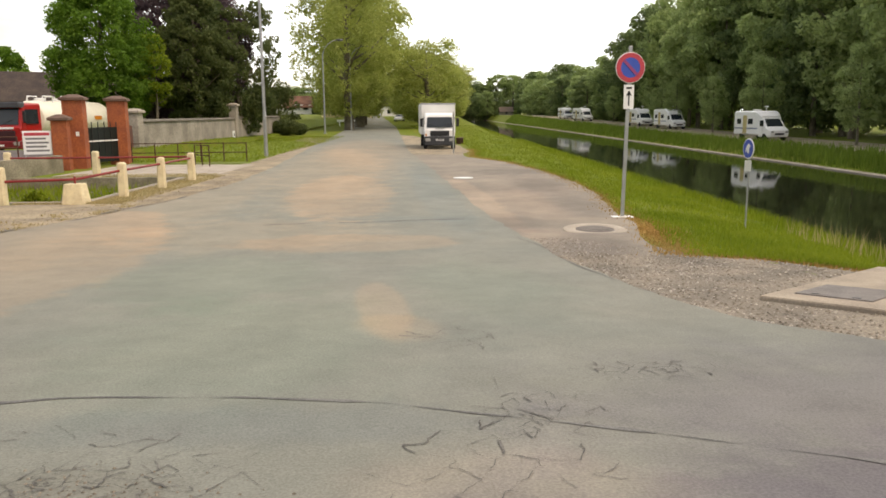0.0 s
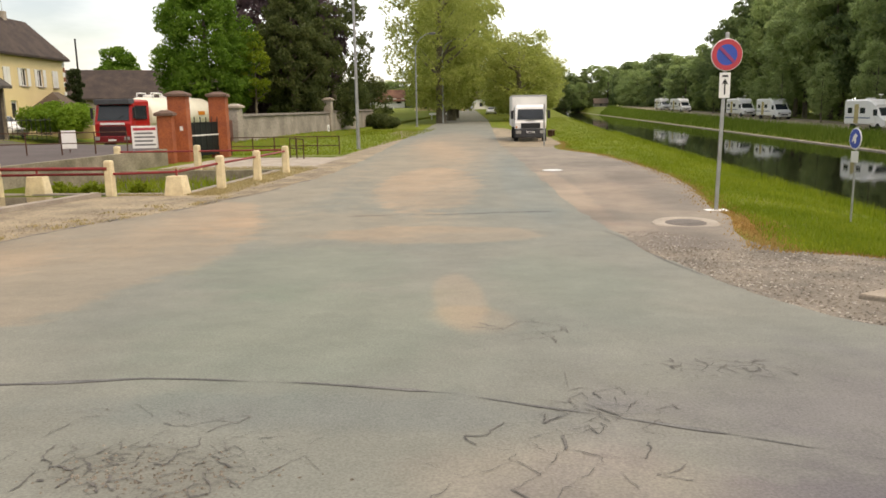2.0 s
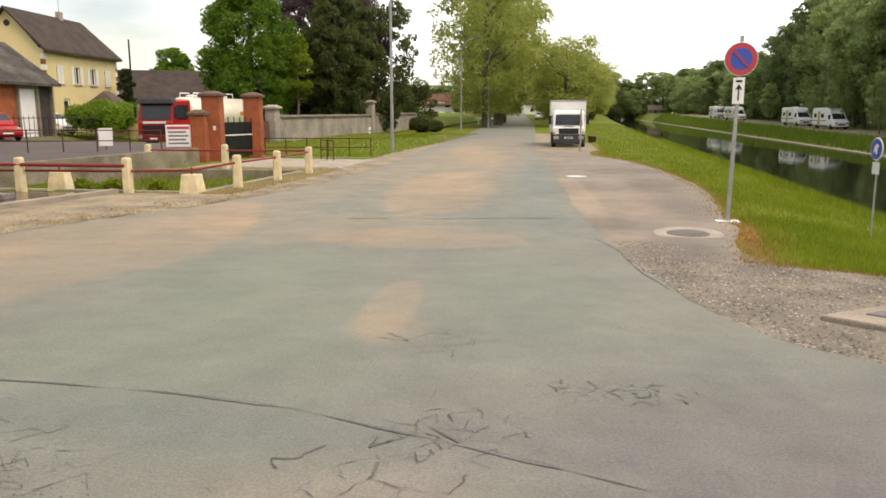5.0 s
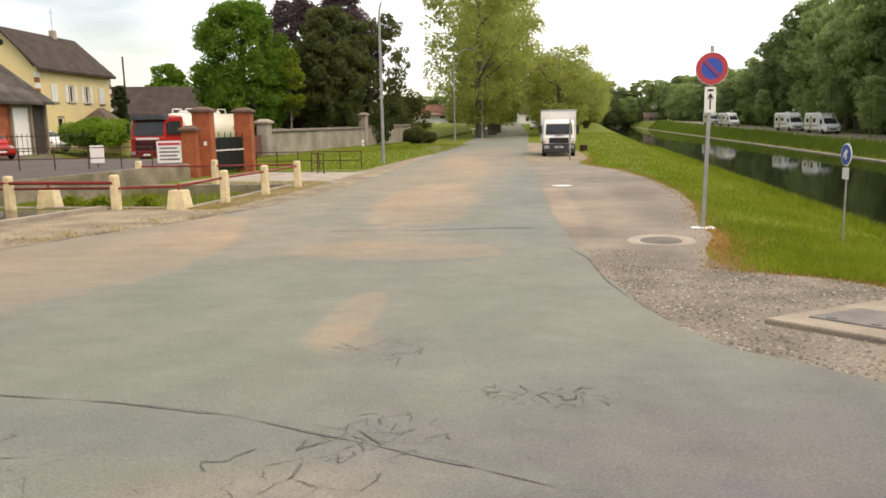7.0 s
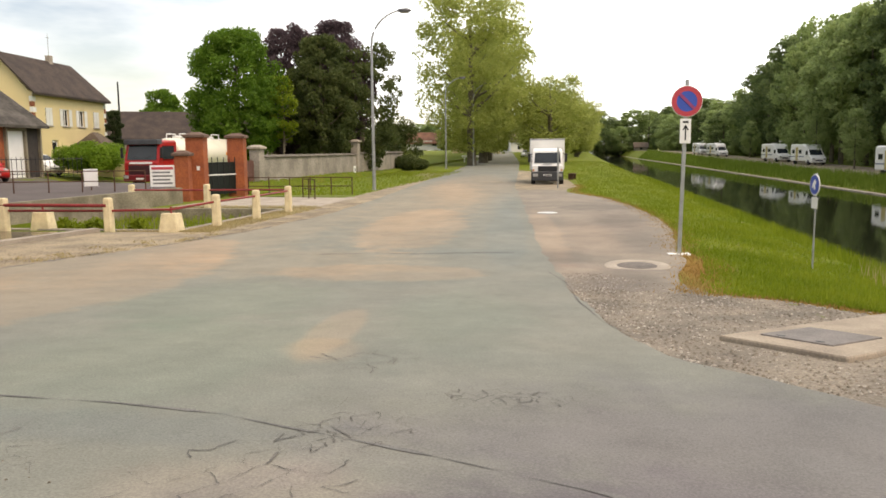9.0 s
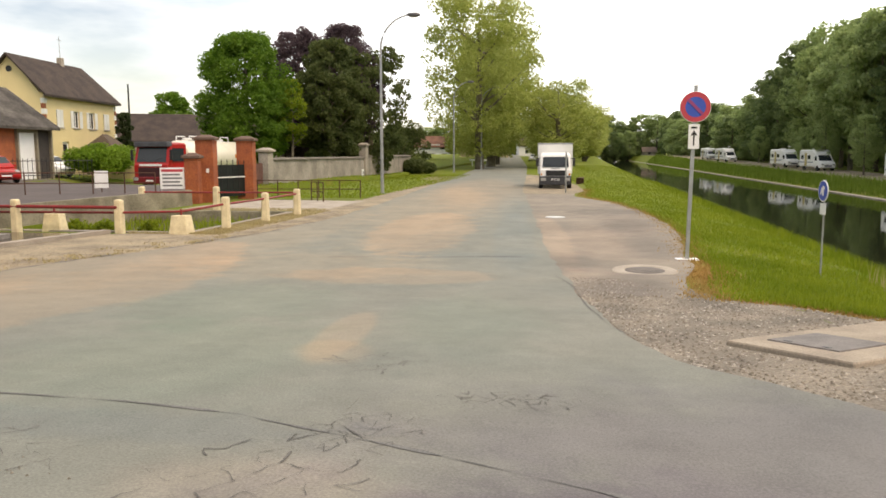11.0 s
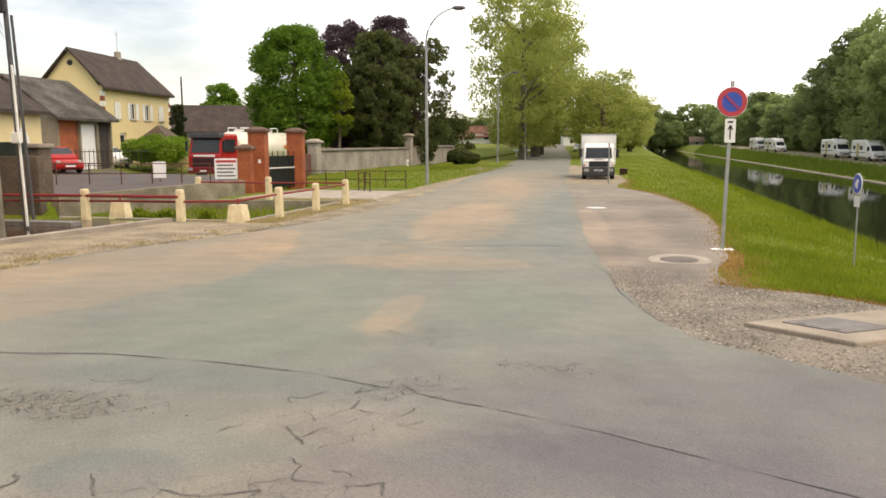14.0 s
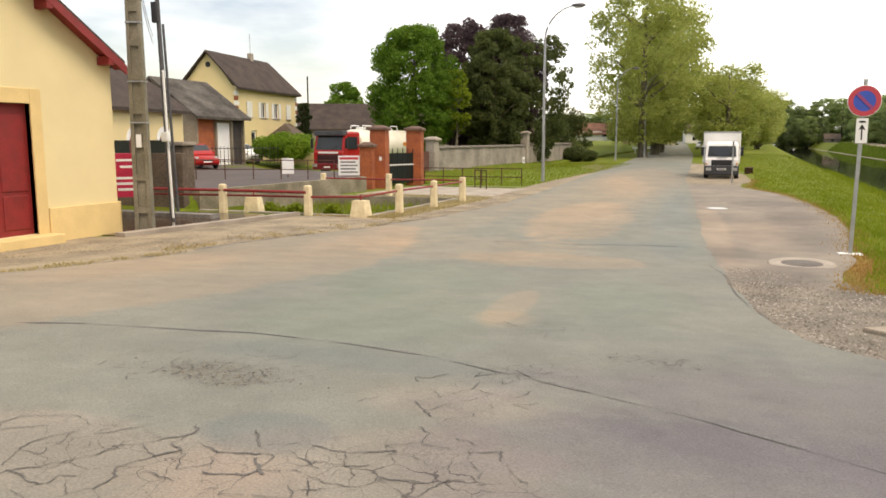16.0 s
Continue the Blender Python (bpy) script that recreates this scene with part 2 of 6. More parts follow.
# x, y, half width, half length, turn, colour, softness, amount, raggedness
for args in ((-3.45, 13.35, 1.95, 1.15, 4, PINKISH, 0.14, 0.62, 0.4), (-4.7, 23, 1.5, 6.3, 6, PINKISH, 0.14, 0.6, 0.4), (-6.7, 36, 2.2, 17, 6, TAN, 0.4, 0.9, 0.6), (-6.4, 50, 2.6, 18, 6, PINKISH, 0.4, 0.6, 0.6),
             (-5.4, 14.8, 2.4, 2.4, 0, TAN, 0.35, 0.6, 0.8), (-2.42, 7.6, 0.25, 1.6, 8, PINKISH, 0.22, 0.5, 0.3), (-2.2, 6.5, 0.34, 0.6, 20, PINKISH, 0.25, 0.4, 0.4), (-9.3, 10.2, 3.15, 9.5, 7, PINKISH, 0.06, 0.62, 0.22), (-8.4, 21, 1.3, 9, 2, TAN, 0.5, 0.7, 0.6), (-9.4, 9.0, 1.0, 3.0, 10, TAN, 0.5, 0.7, 0.8),
             (-3.4, 16.9, 2.4, 0.6, 2, GREYISH, 0.25, 0.9, 0.5), (-1.9, 22, 0.55, 7.5, 5, GREYISH, 0.2, 0.9, 0.4), (-3.0, 34, 0.6, 8, 6, GREYISH, 0.4, 0.8, 0.5), (-4.6, 9.6, 1.3, 2.2, 10, GREENISH, 0.4, 0.8), (-3.53, 6.2, 1.3, 1.9, 10, GREENISH, 0.5, 0.8), (-1.3, 8.9, 0.8, 2.4, 6, GREENISH, 0.5, 0.7),
             (-2.9, 4.1, 1.4, 0.3, 2, (0.158, 0.163, 0.155), 0.4, 0.8), (-3.4, 3.22, 0.45, 0.28, 12, (0.140, 0.128, 0.108), 0.5, 0.4, 1.9), (-1.08, 4.1, 0.5, 0.22, -20, DARKISH, 0.6, 0.25), (1.6, 4.0, 2.6, 1.7, 0, REFLECTION_MAUVE, 0.5, 0.95), (0.2, 2.7, 1.5, 1.0, 0, REFLECTION_MAUVE, 0.5, 0.8),
             (-3.2, 1.55, 1.5, 0.55, 0, (0.228, 0.198, 0.170), 0.25, 0.8, 0.5), (-1.5, 2.0, 1.0, 0.7, 20, (0.228, 0.199, 0.172), 0.3, 0.75, 0.6), (-1.5, 3.3, 0.7, 0.4, 0, (0.226, 0.200, 0.172), 0.4, 0.7, 0.6), (-2.32, 2.28, 0.42, 0.34, 0, (0.142, 0.150, 0.146), 0.2, 0.75, 0.3)):
    tint_patch(ASPHALT, *args)
APRON = asphalt_mat("worn_asphalt", (0.190, 0.163, 0.132), (0.262, 0.220, 0.172), 0.5)
for args in ((0.7, 13.0, 0.7, 1.3, 0, DARKISH, 0.5, 0.8), (1.7, 19.5, 0.6, 2.2, 0, DARKISH, 0.6, 0.6), (-0.2, 16.5, 0.5, 1.6, 0, DARKISH, 0.6, 0.6), (1.2, 25, 0.8, 4, 0, DARKISH, 0.6, 0.4), (0.4, 21, 0.7, 4, 4, PINKISH, 0.6, 0.22), (-0.75, 22, 0.35, 7, 5, (0.25, 0.225, 0.185), 0.3, 0.7, 0.6), (0.9, 31, 1.6, 1.4, 10, DARKISH, 0.4, 0.7, 1.2), (1.6, 25, 0.8, 2.6, 0, (0.135, 0.125, 0.112), 0.4, 0.6, 1.2), (0.2, 14.6, 0.5, 0.8, 0, (0.24, 0.222, 0.19), 0.5, 0.5, 1.0)):
    tint_patch(APRON, *args)
TAR = mat("tar", (0.095, 0.092, 0.09), 0.85, 0, 0.4, 3.5, 60, 0.2, tint=(0.15, 0.147, 0.138), dist=0.005)
CRACK_AND_LIP = mat("crack_dirt_lip_shade", (0.085, 0.08, 0.074), 0.9, 0, 0.4, 5.0, 60, 0.1, tint=(0.14, 0.13, 0.118))
GRAVEL = mat("gravel", (0.245, 0.207, 0.16), 0.95, 0, 0.6, 1.3, 38, 0.7, tint=(0.15, 0.128, 0.102), dist=0.015)
SAND = mat("sandy_gravel", (0.34, 0.275, 0.185), 0.95, 0, 0.55, 0.9, 22, 0.7, tint=(0.205, 0.165, 0.115), dist=0.012)
DRY = mat("dry_grass", (0.35, 0.27, 0.15), 0.95, 0, 0.4, 1.5, 30, 0.6, tint=(0.24, 0.21, 0.09))
GRASS = mat("grass", (0.110, 0.165, 0.013), 0.95, 0, 0.45, 0.6, 22, 0.8, tint=(0.16, 0.172, 0.024), spec=0.15)
tint_patch(GRASS, 2.35, 15.2, 0.55, 1.9, 0, (0.40, 0.165, 0.35), 0.5, 0.85)
tint_patch(GRASS, 3.0, 11.6, 1.3, 0.35, -20, (0.30, 0.17, 0.35), 0.5, 0.7)
LAWN = mat("lawn", (0.15, 0.215, 0.03), 0.95, 0, 0.35, 0.4, 25, 0.7, tint=(0.17, 0.19, 0.06), spec=0.15)
BROWNWALL = mat("brown_stained_concrete", (0.165, 0.125, 0.09), 0.92, 0, 0.4, 0.9, 10, 0.5, tint=(0.085, 0.062, 0.045))
CONCRETE = mat("concrete", (0.36, 0.31, 0.25), 0.9, 0, 0.3, 1.0, 35, 0.3, tint=(0.26, 0.22, 0.18))
SLABCONC = mat("slab_concrete", (0.36, 0.30, 0.228), 0.9, 0, 0.3, 1.6, 40, 0.35, tint=(0.25, 0.205, 0.16))
PALE_CONC = mat("pale_concrete", (0.40, 0.345, 0.28), 0.9, 0, 0.25, 1.2, 40, 0.3)
WALL_STONE = mat("rendered_stone", (0.34, 0.30, 0.25), 0.92, 0, 0.35, 0.7, 9, 0.5, tint=(0.22, 0.195, 0.165), dist=0.03)
CREAM = mat("cream_render", (0.74, 0.60, 0.33), 0.85, 0, 0.07, 0.6, 50, 0.1, spec=0.2)
CREAM2 = mat("yellow_render", (0.75, 0.625, 0.355), 0.85, 0, 0.08, 0.7, 60, 0.12, spec=0.2)
SURROUND = mat("ochre_surround", (0.74, 0.54, 0.25), 0.85, 0, 0.1, 1.5, 50, 0.1)
POSTPAINT = mat("cream_post_paint", (0.74, 0.63, 0.40), 0.75, 0, 0.18, 4, 40, 0.15, tint=(0.60, 0.49, 0.31))
MOSSCONC = mat("stained_concrete", (0.30, 0.265, 0.19), 0.93, 0, 0.4, 0.9, 16, 0.4, tint=(0.155, 0.135, 0.09))
ROOF = mat("slate_tiles", (0.082, 0.062, 0.052), 0.9, 0, 0.35, 0.9, 9, 0.5, tint=(0.055, 0.044, 0.040), dist=0.03, spec=0.12)
BROWNROOF = mat("brown_tiles", (0.12, 0.085, 0.06), 0.85, 0, 0.3, 1.2, 10, 0.5)
REDROOF = mat("red_tiles", (0.24, 0.115, 0.075), 0.85, 0, 0.3, 1.0, 8, 0.4)
BRICK = mat("orange_brick", (0.42, 0.12, 0.045), 0.88, 0, 0.3, 2.0, 14, 0.5, tint=(0.30, 0.085, 0.04))
BROWNBRICK = mat("brown_brick", (0.30, 0.10, 0.05), 0.9, 0, 0.3, 1.4, 12, 0.5)
WHITE = mat("white_paint", (0.80, 0.80, 0.78), 0.4, 0, 0.05, 2, 60, 0.0)
WHITEPL = mat("white_plastic", (0.74, 0.74, 0.71), 0.5, 0, 0.08, 1.5, 30, 0.03)
CREAMTANK = mat("ivory_enamel", (0.72, 0.68, 0.55), 0.35, 0, 0.08, 1.5, 30, 0.03)
RED = mat("red_enamel", (0.40, 0.014, 0.012), 0.3, 0, 0.12, 2, 40, 0.02)
DARKRED = mat("dark_red_paint", (0.26, 0.022, 0.022), 0.5, 0, 0.2, 3, 40, 0.1, tint=(0.20, 0.02, 0.018))
BLACK = mat("black_plastic", (0.02, 0.02, 0.022), 0.5, 0, 0.3, 3, 40, 0.05)
RUBBER = mat("rubber", (0.018, 0.018, 0.018), 0.85, 0, 0.3, 4, 40, 0.1)
STEEL = mat("galvanised_steel", (0.42, 0.43, 0.43), 0.5, 0.75, 0.2, 3, 40, 0.08)
RUST = mat("rusted_steel", (0.115, 0.055, 0.035), 0.8, 0.2, 0.35, 3, 40, 0.2)
SILVER = mat("silver_paint", (0.62, 0.63, 0.65), 0.28, 0.6, 0.05, 2, 60, 0.0)
BLUE = mat("sign_blue", (0.035, 0.085, 0.42), 0.45, 0, 0.08, 5, 60, 0.0)
SIGNRED = mat("sign_red", (0.52, 0.055, 0.075), 0.5, 0, 0.1, 5, 60, 0.0)
BARK = mat("bark", (0.13, 0.105, 0.075), 0.95, 0, 0.4, 2.5, 14, 0.8, tint=(0.19, 0.165, 0.12), dist=0.04)
POLECONC = mat("weathered_concrete", (0.235, 0.21, 0.155), 0.9, 0, 0.35, 1.2, 30, 0.4, tint=(0.14, 0.125, 0.085))
WETFLOOR = mat("wet_stained_floor", (0.050, 0.032, 0.022), 0.12, 0, 0.4, 0.5, 8, 0.05, tint=(0.095, 0.066, 0.046))
LAMPGLASS = mat("lamp_lens", (0.35, 0.35, 0.33), 0.2, 0, 0.1, 4, 40, 0.0)
ORANGE = mat("amber_lens", (0.65, 0.22, 0.02), 0.3, 0, 0.1, 4, 40, 0.0)
GLASS = mat("dark_window_glass", (0.026, 0.032, 0.037), 0.08, 0, 0.2, 0.8, 20, 0.0, spec=0.4)
WATER = mat("canal_water", (0.016, 0.018, 0.010), 0.035, 0, 0.3, 0.05, 2.2, 0.035, spec=0.5, dist=0.05)
L_LIME = leaf_mat("plane_leaves", (0.255, 0.31, 0.06), (0.47, 0.50, 0.16))
L_GREEN = leaf_mat("maple_leaves", (0.055, 0.135, 0.014), (0.17, 0.30, 0.035))
L_DARK = leaf_mat("copper_beech_leaves", (0.06, 0.042, 0.052), (0.15, 0.105, 0.115))
L_CONIFER = leaf_mat("conifer_needles", (0.050, 0.078, 0.026), (0.15, 0.175, 0.055))
# wood leaves are paled so that their colour carries the haze across the canal
L_WOOD_HAZY = leaf_mat("hazy_wood_leaves", (0.185, 0.262, 0.098), (0.39, 0.48, 0.19))
L_CYPRESS = leaf_mat("cypress_needles", (0.03, 0.05, 0.018), (0.075, 0.10, 0.035))
L_YOUNG = leaf_mat("young_leaves", (0.11, 0.17, 0.012), (0.26, 0.33, 0.03))
L_HEDGE = leaf_mat("hedge_leaves", (0.10, 0.20, 0.016), (0.25, 0.38, 0.04))
L_GRASS = leaf_mat("grass_blades", (0.115, 0.185, 0.010), (0.29, 0.335, 0.03))
L_STRAW = leaf_mat("straw_blades", (0.33, 0.26, 0.12), (0.50, 0.41, 0.21))
L_DRY = leaf_mat("dry_blades", (0.30, 0.17, 0.05), (0.45, 0.30, 0.11))


# ---- building kit ----
class Shape:
    """A mesh in the making: boxes, bars, prisms and strips of faces."""

    def __init__(self):
        self.v, self.f, self.weld = [], [], False

    def add(self, v, f):
        k = len(self.v)
        self.v += [tuple(p) for p in v]
        self.f += [tuple(i + k for i in q) for q in f]
        return self

    def box(self, lo, hi, c=0.0):
        """A box with chamfered upright edges and top rim where c is given."""
        (x0, y0, z0), (x1, y1, z1) = lo, hi
        if c <= 0:
            v = [(x, y, z) for z in (z0, z1) for x, y in ((x0, y0), (x1, y0), (x1, y1), (x0, y1))]
            return self.add(v, [(3, 2, 1, 0), (4, 5, 6, 7), (0, 1, 5, 4), (1, 2, 6, 5), (2, 3, 7, 6), (3, 0, 4, 7)])

        def ring(i, z):
            a0, a1, b0, b1 = x0 + i, x1 - i, y0 + i, y1 - i
            return [(a0 + c, b0, z), (a1 - c, b0, z), (a1, b0 + c, z), (a1, b1 - c, z), (a1 - c, b1, z), (a0 + c, b1, z), (a0, b1 - c, z), (a0, b0 + c, z)]
        rings = [ring(c * 0.6, z0), ring(0, z0 + c), ring(0, z1 - c), ring(c * 0.6, z1)]
        return self.rings(rings)

    def rings(self, rings, close=True, caps=True):
        n = len(rings[0])
        v, f = [p for r in rings for p in r], []
        for a in range(len(rings) - 1):
            for i in range(n if close else n - 1):
                j = (i + 1) % n
                f.append((a * n + i, a * n + j, (a + 1) * n + j, (a + 1) * n + i))
        if caps:
            f += [tuple(range(n - 1, -1, -1)), tuple((len(rings) - 1) * n + i for i in range(n))]
        return self.add(v, f)

    def bar(self, points, r, n=8):
        """A round bar through points; r: one radius or one for each point."""
        pts = [Vector(p) for p in points]
        rs = r if isinstance(r, (list, tuple)) else [r] * len(pts)
        rings = []
        for i, p in enumerate(pts):
            d = (pts[min(i + 1, len(pts) - 1)] - pts[max(i - 1, 0)]).normalized()
            side = d.cross(Vector((0, 0, 1)) if abs(d.z) < 0.9 else Vector((1, 0, 0))).normalized()
            up = d.cross(side)
            rings.append([tuple(p + (side * math.cos(a) + up * math.sin(a)) * rs[i]) for a in [2 * math.pi * k / n for k in range(n)]])
        return self.rings(rings)

    def lathe(self, prof, n=16, axis="z", at=(0, 0, 0)):
        rings = []
        for r, h in prof:
            ring = []
            for k in range(n):
                a = 2 * math.pi * k / n
                c, s = r * math.cos(a), r * math.sin(a)
                p = (c, s, h) if axis == "z" else ((h, c, s) if axis == "x" else (s, h, c))
                ring.append((p[0] + at[0], p[1] + at[1], p[2] + at[2]))
            rings.append(ring)
        return self.rings(rings)

    def prism(self, prof, a, b, axis="x"):
        """A closed outline (two coordinates each) pushed from a to b along the axis."""
        def place(p, q):
            return (q, p[0], p[1]) if axis == "x" else ((p[0], q, p[1]) if axis == "y" else (p[0], p[1], q))
        return self.rings([[place(p, a) for p in prof], [place(p, b) for p in prof]])

    def mesh(self, name, smooth=False, bevel=0.0, weld=False):
        me = bpy.data.meshes.new(name)
        me.from_pydata(self.v, [], self.f)
        bm = bmesh.new()
        bm.from_mesh(me)
        bmesh.ops.recalc_face_normals(bm, faces=bm.faces)
        if weld:
            bmesh.ops.remove_doubles(bm, verts=bm.verts, dist=0.0005)
            seen = {}
            for q in bm.faces:
                seen.setdefault(frozenset(q.verts), []).append(q)
            bmesh.ops.delete(bm, geom=[q for fs in seen.values() if len(fs) > 1 for q in fs], context="FACES_ONLY")
            bmesh.ops.recalc_face_normals(bm, faces=bm.faces)
        if bevel:
            bmesh.ops.bevel(bm, geom=[e for e in bm.edges if len(e.link_faces) == 2 and e.calc_face_angle() > 0.5], offset=bevel, segments=2, profile=0.5, affect="EDGES")
        if smooth:
            for q in bm.faces:
                q.smooth = True
            for e in bm.edges:
                if len(e.link_faces) == 2 and e.calc_face_angle() > radians(38):
                    e.smooth = False
        bm.to_mesh(me)
        bm.free()
        return me


def part(name, shape, material, parent=None, label="", smooth=False, bevel=0.0, at=None):
    me = shape.mesh(name, smooth, bevel, shape.weld) if isinstance(shape, Shape) else shape
    if not me.materials:
        me.materials.append(material)
    ob = new(name, me)
    if parent is not None:
        ob.parent = parent
    if at is not None:
        ob.matrix_basis = at
    if label:
        tagged(ob, label)
    return ob


def thing(name, m, label, category, group="", kind=""):
    ob = new(name)
    ob.empty_display_size = 0.3
    ob.matrix_basis = m
    return tagged(ob, label, category, group, kind)


def solo(name, shape, material, label, category, kind="", group="", smooth=False, bevel=0.0, at=None):
    return tagged(part(name, shape, material, None, "", smooth, bevel, at), label, category, group, kind)


# ---- the lie of the land ----
NEAR_WATER, FAR_WATER, WATER_Z = 7.7, 20.0, -0.9


def rise(y):
    return 0.0095 * max(0.0, min(y, 240.0) - 66.0)


def ground_z(x, y):
    # the road climbs towards the canal bridge, behind the viewer
    r = rise(y) + float(np.interp(y, [-5, 2, 6, 8, 11, 15.5, 18], [0.85, 0.75, 0.55, 0.40, 0.17, 0.03, 0]) * np.interp(x, [-15, -10], [0, 1]))
    if x > 3.0:
        near = np.interp(y, [7.0, 10.5], [0, 1])
        land = near * np.interp(x, [3.0, 4.2, 6.4, NEAR_WATER, 9.0, 18.8, FAR_WATER, 20.8, 23.2, 60.0], [0, -0.10, -0.45, -0.92, -1.9, -1.9, -0.93, -0.55, -0.15, -0.05])
        k = np.interp(x, [4.2, 7.2, 20.6, 23.2], [1, 0, 0, 1])
        return float(land + r * k)
    yard = np.interp(x, [-48, -24, -18.3, -18.2], [1.15, 0.62, 0.5, 0.0]) * np.interp(y, [20.0, 21.2, 60, 75], [0, 1, 1, 0.5])
    pit = 0.0
    if -18.0 < x < -11.45 and 20.95 < y < 28.9:
        pit = -0.4
    dip = min(1.0, max(0.0, (9.0 - math.hypot(x + 26.5, y - 48.5)) / 4.5))
    return float(r + yard * (1 - 0.8 * dip * dip * (3 - 2 * dip)) + pit)


def steps(spans):
    out = []
    for a, b, d in spans:
        out += list(np.arange(a, b, d))
    return out + [spans[-1][1]]


def sheet(xs, ys, lift=0.0, sunk=None):
    """A grid draped over the land; sunk(x, y): how far it lies below, under paving."""
    s = Shape()
    n = len(xs)
    s.v = [(x, y, ground_z(x, y) + lift - (sunk(x, y) if sunk else 0)) for y in ys for x in xs]
    s.f = [(j * n + i, j * n + i + 1, (j + 1) * n + i + 1, (j + 1) * n + i) for j in range(len(ys) - 1) for i in range(n - 1)]
    return s


GX = steps([(-2400, -400, 400), (-400, -60, 40), (-60, -19, 2.0), (-19, -18.32, 0.5), (-18.32, -18.2, 0.1), (-18.2, -18.0, 0.1), (-18.0, -17.98, 0.01), (-17.98, -11.46, 1.0), (-11.46, -11.44, 0.01), (-11.44, 3, 0.8), (3, 24, 0.4), (24, 60, 6), (60, 400, 60), (400, 2400, 400)])
GY = steps([(-500, -60, 110), (-60, -5, 5), (-5, 20.9, 0.7), (20.9, 20.94, 0.04), (20.94, 20.96, 0.01), (20.96, 28.89, 1.0), (28.89, 28.91, 0.01), (28.91, 80, 1.6), (80, 260, 6), (260, 600, 60), (600, 3000, 400)])

bed = Shape()
bed.add([(NEAR_WATER - 0.4, -200, WATER_Z), (FAR_WATER + 0.4, -200, WATER_Z), (FAR_WATER + 0.4, 1200, WATER_Z), (NEAR_WATER - 0.4, 1200, WATER_Z)], [(0, 1, 2, 3)])
solo("water", bed, WATER, "still dark canal water mirroring the trees", "water", "structure")


def wander(pts, d=1.0, amp=0.0, seed=0):
    """Points every d metres along a broken line, uneven by amp."""
    out = []
    for (x0, y0), (x1, y1) in zip(pts, pts[1:]):
        k = max(1, int(math.hypot(x1 - x0, y1 - y0) / d))
        out += [(x0 + (x1 - x0) * i / k, y0 + (y1 - y0) * i / k) for i in range(k)]
    out.append(pts[-1])
    if amp:
        out = [(x + amp * noise.noise((x * 0.9, y * 0.9, seed)), y + amp * noise.noise((x * 0.9, y * 0.9, seed + 7))) for x, y in out]
    return out


def strip(left, right, lift, cols=4, rows=None, ragged=0.0):
    """A strip between two lines that are given as x at y, draped over the ground."""
    ly, lx = [p[1] for p in left], [p[0] for p in left]
    ry, rx = [p[1] for p in right], [p[0] for p in right]
    s = Shape()
    for j, y in enumerate(rows):
        a, b = np.interp(y, ly, lx), np.interp(y, ry, rx)
        for i in range(cols + 1):
            x = a + (b - a) * i / cols
            wob = 0.12 * noise.noise((x * 0.8, y * 0.8, lift * 100)) + 0.06 * noise.noise((x * 3, y * 3, 4)) if i in (0, cols) else 0
            yy = y + ragged * (noise.noise((x * 0.9, 3, 1)) + 0.6 * noise.noise((x * 3.7, 8, 2)) + 0.3 * noise.noise((x * 11, 8, 2))) if j == 0 else y
            s.v.append((x + wob, yy, ground_z(x, yy) + lift))
    n = cols + 1
    s.f = [(j * n + i, j * n + i + 1, (j + 1) * n + i + 1, (j + 1) * n + i) for j in range(len(rows) - 1) for i in range(cols)]
    return s


def patch(outline, lift, seed=1, amp=0.15, d=0.35):
    """A flat patch with an uneven rim, draped at one height over level ground."""
    pts = wander(outline + [outline[0]], d, amp, seed)[:-1]
    cx, cy = sum(p[0] for p in pts) / len(pts), sum(p[1] for p in pts) / len(pts)
    s = Shape()
    s.v = [(cx, cy, lift)] + [(x, y, lift) for x, y in pts]
    n = len(pts)
    s.f = [(0, 1 + i, 1 + (i + 1) % n) for i in range(n)]
    return s


NEAR_ROWS = steps([(-40, 0, 5), (0, 4, 0.5), (4, 32, 0.25), (32, 70, 1.0), (70, 240, 5), (240, 420, 30)])
ROAD_L = [(-60, -40), (-45, 0), (-22, 2.5), (-13, 5.0), (-10.1, 7.3), (-10.4, 9.7), (-10.8, 12.5), (-10.6, 14.8), (-9.9, 17.3), (-9.1, 21.5), (-8.8, 27), (-9.2, 35), (-10, 45), (-11.3, 61), (-13.6, 100), (-19, 170), (-26, 240), (-44, 420)]
ROAD_R = [(9, -40), (9, 4.3), (5.09, 4.73), (2.13, 5.15), (0.96, 6.52), (0.41, 8.14), (0.02, 11.52), (-0.75, 18), (-1.4, 25), (-2.4, 36), (-3.6, 48), (-5.6, 80), (-7.6, 110), (-12.8, 170), (-19, 240), (-36, 420)]


def under_road(x, y):
    a, b = np.interp(y, [p[1] for p in ROAD_L], [p[0] for p in ROAD_L]), np.interp(y, [p[1] for p in ROAD_R], [p[0] for p in ROAD_R])
    return 0.15 if a + 0.9 < x < b - 0.9 else 0.0


solo("ground", sheet(GX, GY, 0.0, under_road), GRASS, "grassy ground with a canal cut through it", "ground", "structure")
solo("road", strip(ROAD_L, ROAD_R, 0.03, 36, NEAR_ROWS), ASPHALT, "old cracked grey asphalt road", "road", "structure")
